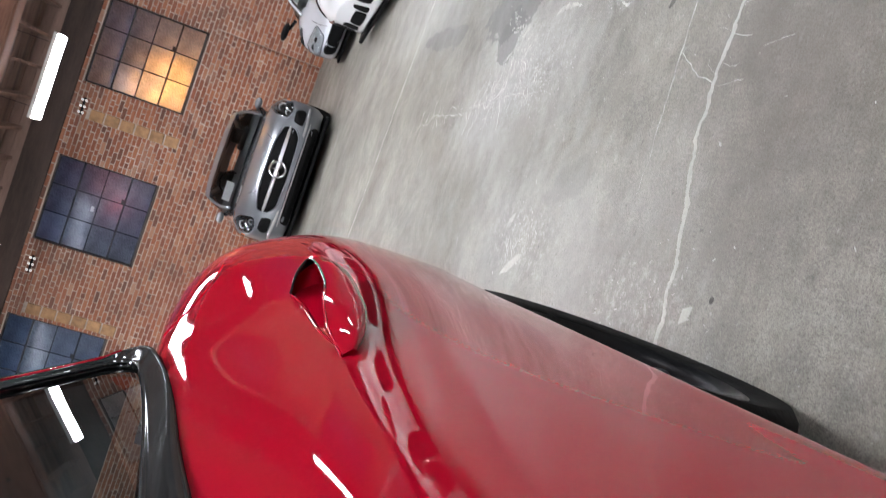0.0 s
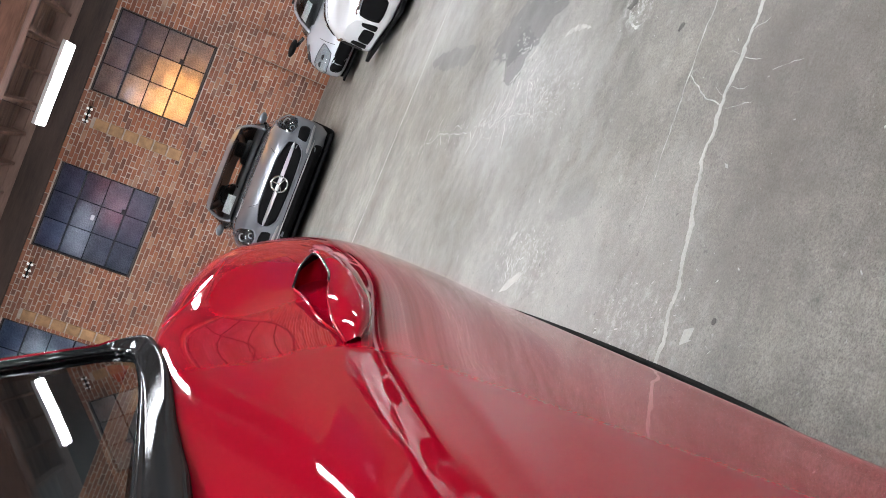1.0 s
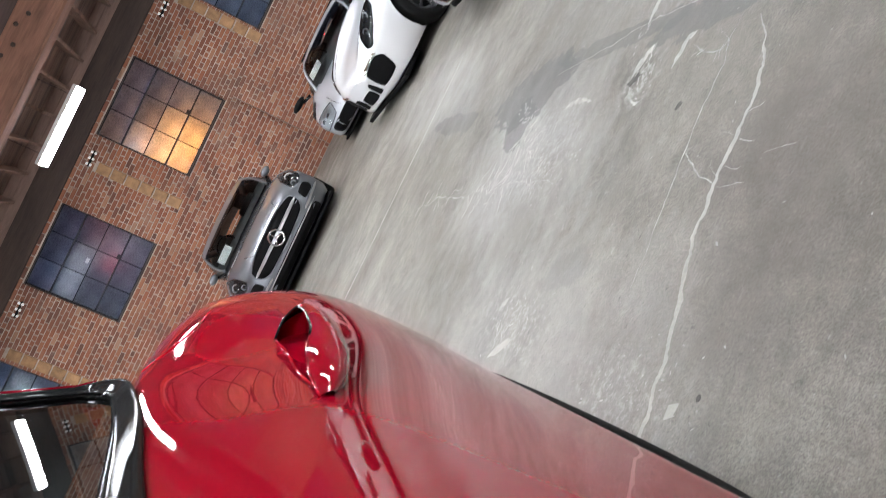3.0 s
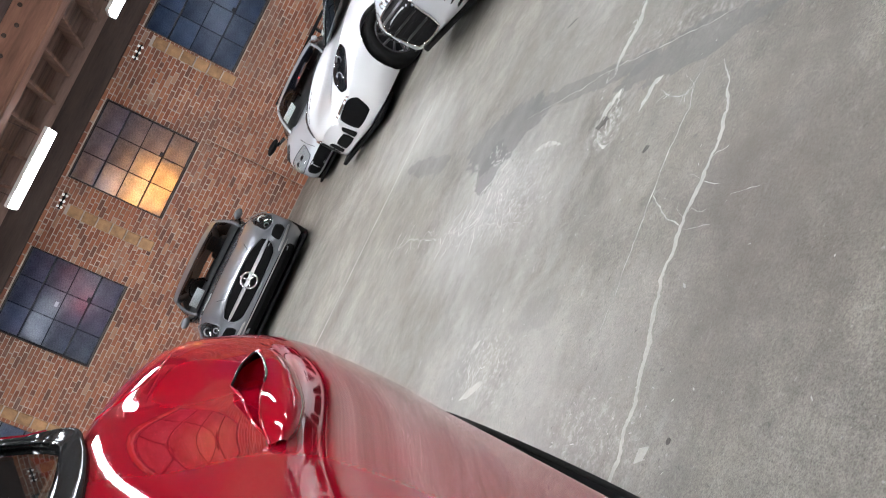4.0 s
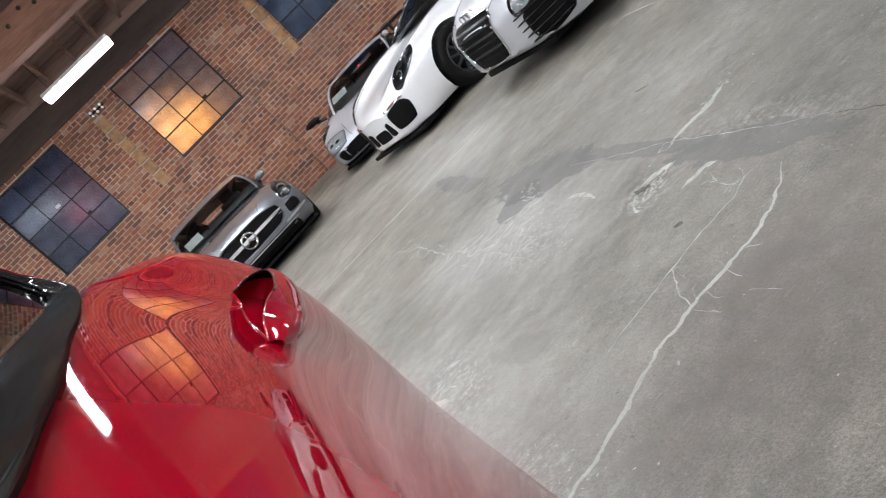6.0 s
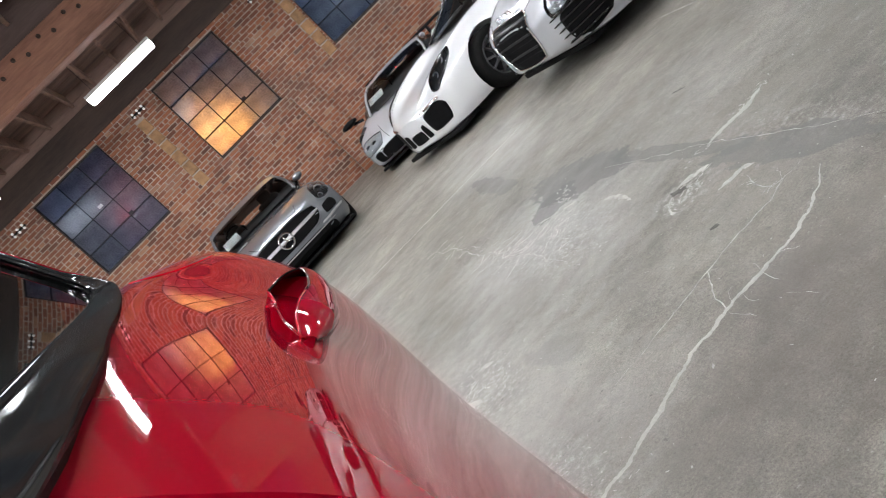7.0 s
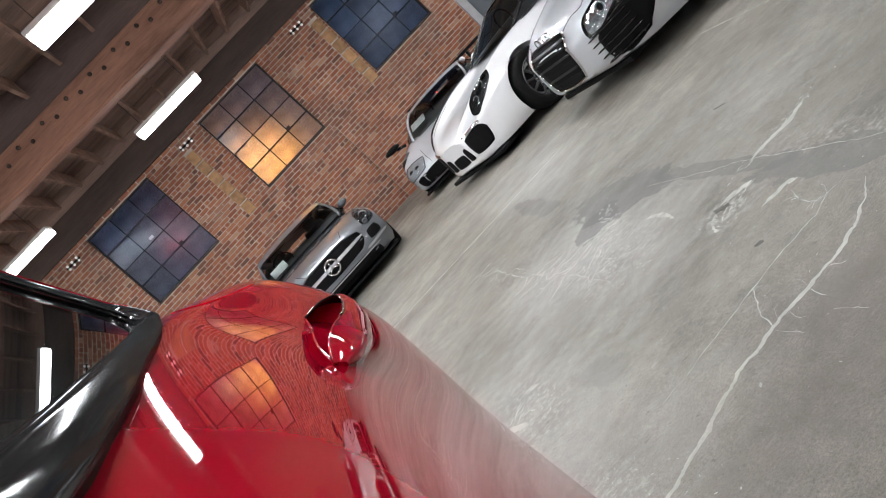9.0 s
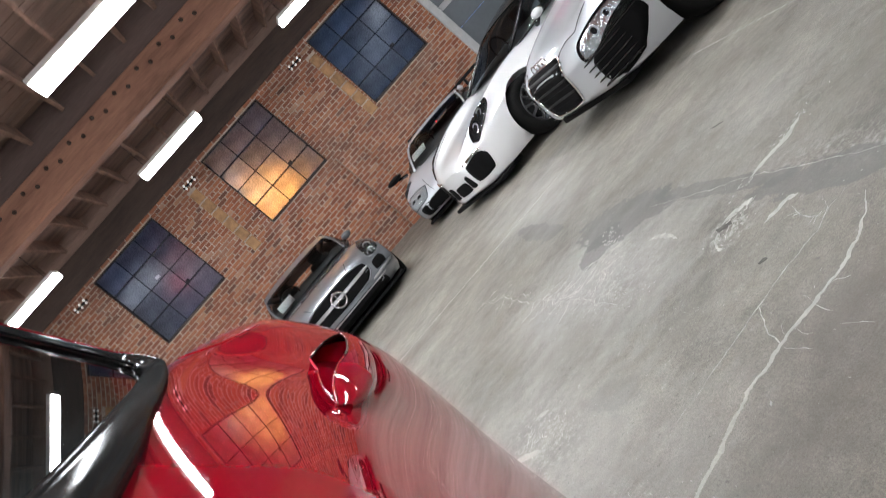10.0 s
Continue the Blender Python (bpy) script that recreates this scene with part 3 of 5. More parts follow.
for xa, xb in ((DOOR_X0 - 0.17, DOOR_X0 - 0.002), (DOOR_X1 + 0.002, DOOR_X1 + 0.17)):
    part("jamb", box(xa, xb, WALL_Y - 0.05, WALL_Y + 0.01, 0, DOOR_Z + 0.15, 0.008), M_LIGHTTRIM, door, smooth=False)
part("header", box(DOOR_X0 - 0.001, DOOR_X1 + 0.001, WALL_Y - 0.05, WALL_Y + 0.01, DOOR_Z + 0.002, DOOR_Z + 0.15, 0.008), M_LIGHTTRIM, door, smooth=False)
part("rail", box(DOOR_X0 + 0.05, DOOR_X1 - 0.05, WALL_Y + 0.05, WALL_Y + 0.098, 2.30, 2.42, 0.008), M_LIGHTTRIM, door, smooth=False)
bm = bmesh.new()
add_tube(bm, [(6.30 + 0.10 * k, WALL_Y - 0.02, 2.90 + 0.09 * math.sin(k * 1.9)) for k in range(8)], 0.014, 8)
tagged(link("neon_sign", bm, M_NEON), "small pink neon scribble hung by the roller door", "neon sign")
bpy.data.objects["neon_sign"].location.y = 0.0

for k in range(2):
    part("wall_board", box(X0, X1, WALL_Y - 0.045, WALL_Y - 0.002, 4.502 + 0.18 * k, min(4.678 + 0.18 * k, DECK_Z - 0.002), 0.004), M_DECK, ledger, smooth=False)

# tan blocks let into the wall beside each window
for xa in (-7.42, -4.36, -0.62, 2.86):
    e = thing("wood_strip", "column of tan timber nailing blocks let into the brick", "wall strip", "nailing strips")
    for k in range(6):
        zz = 2.02 + k * 0.272
        part("block", box(xa, xa + 0.20, WALL_Y - 0.026, WALL_Y + 0.03, zz, zz + 0.244, 0.012, None), M_TAN, e, smooth=False)


def spot_cluster(x, z):
    e = thing("wall_light", "small black bracket with three pairs of white lamps", "wall light", "wall lights")
    part("bracket", box(x - 0.16, x + 0.16, WALL_Y - 0.05, WALL_Y - 0.001, z - 0.02, z + 0.02, 0.006), M_BLACK, e)
    for k in range(3):
        for dz in (-0.034, 0.034):
            b = bmesh.new()
            add_lathe(b, [(0.001, 0.03), (0.014, 0.026), (0.022, 0.012), (0.024, 0.0)], 14, pose(0, 0, 0, 90))
            o = part("bulb", b, M_BULB, e)
            o.location = (x + (k - 1) * 0.115, WALL_Y - 0.053, z + dz - (k - 1) * 0.0)


for sx in (-3.45, -0.42, 2.63):
    spot_cluster(sx, 3.78)


def tube_light(x, yy):
    e = thing("strip_light", "white fluorescent strip light hung under the joists", "strip light", "strip lights", m=pose(x, yy, TUBE_Z))
    h = TUBE_LEN / 2
    part("housing", box(-h, h, -0.165, 0.165, 0.040, 0.095, 0.012), M_FIXTURE, e, smooth=False)
    part("diffuser", box(-h + 0.01, h - 0.01, -0.155, 0.155, -0.030, 0.039, 0.010), M_TUBE, e, "glowing white diffuser")
    for sx in (-h + 0.15, h - 0.15):
        b = bmesh.new()
        add_tube(b, [(sx, 0, 0.094), (sx, 0, DECK_Z + 0.004 - TUBE_Z)], 0.004, 6)
        part("hanger", b, M_STEEL_DARK, e)
    return e


strip = tube_light(TUBE_COLS[0], TUBE_ROWS[0])
# Unseen strips at (6.25, 1.7) and (3.22, -4.0) added to brighten the right floor
for ty in TUBE_ROWS:
    for tx in TUBE_COLS[:6 if ty > 0 else 5]:
        if (tx, ty) not in ((TUBE_COLS[0], TUBE_ROWS[0]), (TUBE_COLS[4], TUBE_ROWS[2])):
            copy_thing(strip, pose(tx + (0.28 if ty < 10 else 0), ty, TUBE_Z))

# ---- the red car beside the camera ----
CX = -1.03
RY = [-2.15, -1.9, -1.2, -0.4, 0.35, 0.7, 1.1, 1.45, 1.8, 2.05, 2.3, 2.5]
# half section from the bonnet's middle to the sill: x and z of each line along the car
RX_LINES = [
    [-1.03] * 12,
    [-0.75, -0.66, -0.62, -0.62, -0.62, -0.62, -0.62, -0.62, -0.62, -0.66, -0.72, -0.78],
    [-0.600, -0.460, -0.330, -0.190, -0.206, -0.236, -0.268, -0.318, -0.368, -0.420, -0.500, -0.600],
    [-0.550, -0.380, -0.270, -0.155, -0.174, -0.202, -0.230, -0.250, -0.282, -0.335, -0.420, -0.540],
    [-0.500, -0.310, -0.200, -0.110, -0.129, -0.158, -0.180, -0.174, -0.204, -0.268, -0.370, -0.510],
    [-0.460, -0.260, -0.150, -0.078, -0.094, -0.116, -0.132, -0.130, -0.163, -0.230, -0.335, -0.490],
    [-0.440, -0.230, -0.120, -0.060, -0.071, -0.0865, -0.091, -0.086, -0.122, -0.190, -0.310, -0.470],
    [-0.425, -0.210, -0.105, -0.046, -0.055, -0.070, -0.072, -0.070, -0.098, -0.165, -0.290, -0.460],
    [-0.420, -0.200, -0.096, -0.038, -0.044, -0.059, -0.066, -0.069, -0.094, -0.155, -0.280, -0.450],
    [-0.418, -0.196, -0.091, -0.034, -0.036, -0.051, -0.063, -0.071, -0.093, -0.153, -0.278, -0.448],
    [-0.415, -0.194, -0.086, -0.029, -0.028, -0.043, -0.060, -0.074, -0.093, -0.152, -0.278, -0.448],
    [-0.425, -0.205, -0.098, -0.042, -0.042, -0.055, -0.070, -0.084, -0.104, -0.163, -0.288, -0.458],
    [-0.48, -0.27, -0.16, -0.125, -0.125, -0.130, -0.135, -0.145, -0.170, -0.220, -0.34, -0.51],
    [-0.55, -0.36, -0.24, -0.17, -0.16, -0.16, -0.17, -0.18, -0.21, -0.27, -0.39, -0.56],
]
RZ_LINES = [
    [0.80, 0.95, 0.97, 0.97, 0.97, 0.97, 0.98, 1.00, 1.03, 1.02, 0.96, 0.82],
    [0.80, 0.97, 1.00, 1.00, 1.00, 1.00, 1.01, 1.03, 1.06, 1.05, 0.98, 0.83],
    [0.800, 0.980, 1.080, 1.176, 1.201, 1.220, 1.234, 1.226, 1.196, 1.140, 1.030, 0.840],
    [0.790, 0.970, 1.070, 1.146, 1.171, 1.188, 1.203, 1.207, 1.182, 1.120, 1.010, 0.830],
    [0.770, 0.930, 1.030, 1.098, 1.1235, 1.131, 1.142, 1.168, 1.143, 1.080, 0.980, 0.810],
    [0.740, 0.880, 0.980, 1.048, 1.080, 1.078, 1.080, 1.104, 1.090, 1.030, 0.940, 0.790],
    [0.710, 0.830, 0.930, 0.982, 1.000, 1.000, 1.002, 1.015, 1.022, 0.975, 0.890, 0.760],
    [0.67, 0.77, 0.86, 0.905, 0.920, 0.920, 0.920, 0.938, 0.940, 0.900, 0.83, 0.72],
    [0.64, 0.73, 0.80, 0.840, 0.850, 0.850, 0.850, 0.860, 0.860, 0.830, 0.78, 0.69],
    [0.61, 0.69, 0.75, 0.782, 0.790, 0.790, 0.790, 0.795, 0.795, 0.770, 0.73, 0.66],
    [0.58, 0.65, 0.70, 0.729, 0.735, 0.735, 0.735, 0.738, 0.738, 0.720, 0.69, 0.63],
    [0.54, 0.61, 0.66, 0.684, 0.690, 0.690, 0.690, 0.690, 0.690, 0.675, 0.64, 0.59],
    [0.42, 0.46, 0.49, 0.50, 0.50, 0.50, 0.50, 0.50, 0.50, 0.49, 0.47, 0.44],
    [0.20, 0.19, 0.18, 0.17, 0.17, 0.17, 0.17, 0.17, 0.17, 0.17, 0.18, 0.20],
]


def even_spline(xs, ys):
    """A natural cubic through the table, with even curvature; returns a function."""
    n = len(xs)
    h = [xs[i + 1] - xs[i] for i in range(n - 1)]
    a = np.zeros((n, n))
    r = np.zeros(n)
    a[0, 0] = a[-1, -1] = 1
    for i in range(1, n - 1):
        a[i, i - 1], a[i, i], a[i, i + 1] = h[i - 1], 2 * (h[i - 1] + h[i]), h[i]
        r[i] = 6 * ((ys[i + 1] - ys[i]) / h[i] - (ys[i] - ys[i - 1]) / h[i - 1])
    m = np.linalg.solve(a, r)

    def at(x):
        i = max(0, min(n - 2, sum(1 for q in xs if q <= x) - 1))
        p, q = xs[i + 1] - x, x - xs[i]
        return (m[i] * p ** 3 + m[i + 1] * q ** 3) / (6 * h[i]) + (ys[i] / h[i] - m[i] * h[i] / 6) * p + (ys[i + 1] / h[i] - m[i + 1] * h[i] / 6) * q

    return at


RX_AT = [even_spline(RY, line) for line in RX_LINES]
RZ_AT = [even_spline(RY, line) for line in RZ_LINES]


@functools.lru_cache(maxsize=None)
def red_section(y):
    """Half section at y, from the middle outwards and down, finely divided and evened."""
    px = [f(y) for f in RX_AT]
    pz = [f(y) for f in RZ_AT]
    idx = list(range(len(px)))
    per = 8
    line = np.array([(spline(idx, px, k / per), spline(idx, pz, k / per)) for k in range((len(px) - 1) * per + 1)])
    for _ in range(26):
        soft = line.copy()
        soft[1:-1] = 0.25 * line[:-2] + 0.5 * line[1:-1] + 0.25 * line[2:]
        hold = np.ones(len(line))
        hold[9 * per:] = 0.12
        line += (soft - line) * hold[:, None]
    return [Vector((x, y, z)) for x, z in line]


def red_ring(y):
    """The whole section: one side, and the other mirrored."""
    s = red_section(y)
    other = [Vector((2 * CX - p.x, p.y, p.z)) for p in reversed(s[1:])]
    ring = other + s
    return ring + [ring[0].copy()]


def red_shell(y0, y1, n, edge0=0.0, edge1=0.0):
    """A closed length of the body, with edges rolled inwards."""
    ys = [y0 + (y1 - y0) * k / n for k in range(n + 1)]
    rows = [red_ring(y) for y in ys]

    def sunk(ring, d, y):
        mid = Vector((CX, y, 0.65))
        return [Vector((p.x + (mid.x - p.x) * d / max(abs(p.x - mid.x), 0.3), y, p.z + (mid.z - p.z) * d / 0.7)) for p in ring]

    if edge0:
        rows = [sunk(red_ring(y0), 0.02, y0 + 0.002), sunk(red_ring(y0), edge0 * 0.25, y0 + 0.0005)] + [red_ring(y0 + 0.004)] + rows[1:]
    if edge1:
        rows = rows[:-1] + [red_ring(y1 - 0.008), sunk(red_ring(y1), edge1 * 0.35, y1 - 0.001), sunk(red_ring(y1), 0.03, y1 - 0.004)]
    b = loft(rows)
    bmesh.ops.remove_doubles(b, verts=b.verts, dist=1e-5)
    bmesh.ops.recalc_face_normals(b, faces=b.faces)
    return b


def carve(ob, bm):
    """Takes a closed form out of a body, and keeps the plain mesh."""
    me = bpy.data.meshes.new("cutter")
    bm.to_mesh(me)
    bm.free()
    cutter = new("cutter", me)
    md = ob.modifiers.new("cut", "BOOLEAN")
    md.object, md.operation, md.solver = cutter, "DIFFERENCE", "EXACT"
    dg = bpy.context.evaluated_depsgraph_get()
    got = bpy.data.meshes.new_from_object(ob.evaluated_get(dg))
    ob.modifiers.clear()
    ob.data = got
    for f in got.polygons:
        f.use_smooth = True
    got.set_sharp_from_angle(angle=radians(38))
    bpy.data.objects.remove(cutter)


def cut_arches(ob, centres, r, half):
    """Cuts round wheel openings through both sides of a closed body."""
    bm = bmesh.new()
    for cx, cy, cz in centres:
        add_lathe(bm, [(r, -half), (r, half)], 40, pose(cx, cy, cz, 0, 90))
    bmesh.ops.recalc_face_normals(bm, faces=bm.faces)
    carve(ob, bm)


def make_wheel(parent, cx, cy, cz, r, w, outer, rim_mat, spokes=10, rim_r=0.72):
    """A wheel whose outer face looks along outer (+1 or -1 in x)."""
    e = new("wheel")
    e.parent = parent
    e.matrix_local = pose(cx, cy, cz, 0, 90 * outer, 0)
    b = bmesh.new()
    h = w / 2
    add_lathe(b, [(r * rim_r, -h * 0.9), (r * 0.93, -h), (r * 0.985, -h * 0.82), (r, -h * 0.6), (r, h * 0.6), (r * 0.985, h * 0.82), (r * 0.93, h), (r * rim_r, h * 0.9)], 40, None, True)
    part("tyre", b, M_RUBBER, e, "black rubber tyre")
    b = bmesh.new()
    q = r * rim_r
    add_lathe(b, [(q, -h * 0.85), (q * 1.005, h * 0.88), (q * 0.93, h * 0.92), (q * 0.90, h * 0.55), (q * 0.90, -h * 0.8)], 40, None, True)
    add_lathe(b, [(0.001, h * 0.78), (0.05, h * 0.76), (0.062, h * 0.62), (0.062, h * 0.1), (0.001, h * 0.1)], 20)
    for k in range(spokes):
        add_box(b, 0.05, q * 0.92, -0.013, 0.013, h * 0.45, h * 0.68, 0.005, pose(0, 0, 0, 0, 0, 360 * k / spokes))
    part("rim", b, rim_mat, e)
    b = bmesh.new()
    add_lathe(b, [(0.001, h * 0.1), (q * 0.7, h * 0.1), (q * 0.7, 0.0), (0.001, 0.0)], 28)
    part("brake_disc", b, M_STEEL_DARK, e)
    return e


red = thing("red_car", "glossy deep red sports car parked on the concrete floor", "car")
front = part("front_body", red_shell(0.251, 2.5, 48, 0.012), M_RED, red, "deep red glossy bodywork")
cut_arches(front, [(-0.13, 1.56, 0.355), (2 * CX + 0.13, 1.56, 0.355)], 0.40, 0.26)
part("door_panel", red_shell(-0.95, 0.248, 16, 0.0, 0.012), M_DARKGREY, red, "dark grey cabin side panel")
rear = part("rear_body", red_shell(-2.15, -0.96, 20), M_RED, red)
cut_arches(rear, [(-0.20, -1.42, 0.355), (2 * CX + 0.20, -1.42, 0.355)], 0.40, 0.26)
for cx, cy, o in ((-0.222, 1.56, 1), (2 * CX + 0.222, 1.56, -1), (-0.26, -1.42, 1), (2 * CX + 0.26, -1.42, -1)):
    make_wheel(red, cx, cy, 0.355, 0.355, 0.24, o, M_RIM_DARK)


# side glass with its black frame; the frame's outer edge lies on the skin
EDGE_Y = [-2.0, -0.4, 0.25, 0.375, 0.50, 0.61, 0.76, 0.90, 1.03, 1.13]
EDGE_X = [-0.36, -0.142, -0.150, -0.163, -0.175, -0.189, -0.203, -0.217, -0.235, -0.248]
EDGE_Z = [1.05, 1.143, 1.160, 1.165, 1.171, 1.179, 1.188, 1.200, 1.215, 1.222]


def edge(y):
    return Vector((spline(EDGE_Y, EDGE_X, y), y, spline(EDGE_Y, EDGE_Z, y)))


IN_Y, IN_X, IN_Z = [-0.9, -0.4, 0.0, 0.25, 0.52, 0.82, 1.10], [-0.130, -0.128, -0.133, -0.1595, -0.191, -0.2290, -0.2695], [1.150, 1.168, 1.178, 1.186, 1.197, 1.212, 1.234]


def glass_point(y, s):
    """A point of the side glass: a steep, almost flat pane whose far edge leans forward going up."""
    yy = min(y, 1.10)
    h = 0.33 * s
    dy = -1.4 * h * max(0.0, min(1.0, (y - 0.1) / 1.0))
    return Vector((spline(IN_Y, IN_X, yy) - 0.37 * h - 0.116 * dy, y + dy, spline(IN_Y, IN_Z, yy) + h))


def cabin_side(mirror):
    def mm(p):
        return Vector((2 * CX - p.x, p.y, p.z)) if mirror else p

    ys = [-0.9 + 2.0 * k / 30 for k in range(31)]
    b = loft([[mm(glass_point(y, s / 8)) for s in range(9)] for y in ys], cap=False)
    outward(b, (CX, 0.3, 1.1))
    part("side_window", b, M_SIDEGLASS, red, "smoked side glass")
    # frame: a glossy black moulding along the waist, round the corner and up the pillar
    pairs = [(glass_point(y, 0), edge(y)) for y in ys if y < 0.99]
    away = Vector((0.003, 0.017, 0.004))
    i0, i1, i2 = glass_point(1.0, 0), glass_point(1.098, 0.0), glass_point(1.10, 0.10)
    o0, o1, o2 = edge(1.0), Vector((-0.260, 1.195, 1.226)), i2 + away
    for k in range(13):
        t = k / 12
        pairs.append((i0 * (1 - t) ** 2 + i1 * (2 * t * (1 - t)) + i2 * t * t, o0 * (1 - t) ** 2 + o1 * (2 * t * (1 - t)) + o2 * t * t))
    for k in range(1, 10):
        p = glass_point(1.10, 0.10 + 0.9 * k / 9)
        pairs.append((p, p + away * (1 - 0.4 * k / 9)))
    nrm = Vector((0.86, 0.07, 0.50)).normalized()
    rows = []
    for p, q in pairs:
        row = [p - nrm * 0.012 + (p - q) * 0.06, p + nrm * 0.001 + (p - q) * 0.05, p + nrm * 0.004, p + (q - p) * 0.06 + nrm * 0.0055]
        for j in range(1, 8):
            f = j / 8
            row.append(p + (q - p) * f + nrm * (0.0045 + 0.0006 * math.sin(math.pi * f)))
        row += [q + nrm * 0.0035, q + (q - p) * 0.05 + nrm * 0.001, q + (q - p) * 0.06 - nrm * 0.020]
        rows.append([mm(w) for w in row])
    b = loft(rows, cap=False)
    outward(b, (CX, 0.3, 1.0))
    part("window_frame", b, M_FRAME, red, "glossy black window moulding")
    b = bmesh.new()
    add_tube(b, [mm(q + Vector((0.002, 0.012, 0.000))) for _, q in pairs[-12:]], 0.0022, 8)
    part("roof_edge", b, M_RED, red)


cabin_side(False)
cabin_side(True)
ys = [-0.9 + 2.0 * k / 24 for k in range(25)]
rows = []
for y in ys:
    a = glass_point(y, 1.0)
    row = []
    for k in range(13):
        f = k / 12
        xx = a.x + (2 * CX - 2 * a.x) * f
        row.append(Vector((xx, a.y, a.z + 0.07 * math.sin(math.pi * f))))
    rows.append(row)
part("roof", loft(rows, cap=False), M_GLOSSBLACK, red, "black roof panel")
rows = []
for s in range(9):
    a = glass_point(1.10, s / 8) + Vector((0, 0.05, 0))
    rows.append([Vector((a.x + (2 * CX - 2 * a.x) * k / 12, a.y + 0.02 + 0.10 * math.sin(math.pi * k / 12), a.z + 0.05 * math.sin(math.pi * k / 12) * s / 8)) for k in range(13)])
part("end_window", outward(loft(rows, cap=False), (CX, 0.3, 1.1)), M_CARGLASS, red, "dark end window of the cabin")
rows = []
for k in range(33):
    y = -0.85 + 2.45 * k / 32
    lim = spline(IN_Y, IN_X, min(y, 1.10)) - 0.012 - 0.5 * max(0.0, y - 1.05)
    side = [p + Vector((0, 0, 0.010)) for p in red_section(y)][:17]
    side = [Vector((min(p.x, lim), p.y, p.z)) for p in side]
    rows.append([Vector((2 * CX - p.x, p.y, p.z)) for p in reversed(side[1:])] + side)
part("cabin_lining", loft(rows, cap=False), M_INTERIOR, red, "dark cabin trim below the glass")
for sx in (-0.62, -1.44):
    b = bmesh.new()
    bmesh.ops.create_uvsphere(b, u_segments=20, v_segments=12, radius=1.0, matrix=pose(sx, 0.52, 1.30) @ Matrix.Diagonal((0.15, 0.07, 0.11, 1)))
    add_box(b, sx - 0.20, sx + 0.20, 0.48, 0.60, 1.10, 1.24, 0.05)
    part("seat", b, M_TANSEAT, red, "olive-tan leather seat back")


def skin_at(y, z):
    """The outer skin at y and height z."""
    line = red_section(y)[16:88]
    for p, q in zip(line, line[1:]):
        if p.z >= z >= q.z:
            f = (p.z - z) / max(p.z - q.z, 1e-6)
            return p + (q - p) * f
    return line[0]


# shut line from the corner of the side glass over the haunch
b = bmesh.new()
add_tube(b, [skin_at(1.15 + 0.30 * k / 20, 1.222 - 0.064 * k / 20 - 0.012 * math.sin(math.pi * k / 20)) for k in range(21)], 0.0016, 6)
part("shut_line", b, M_RED, red)

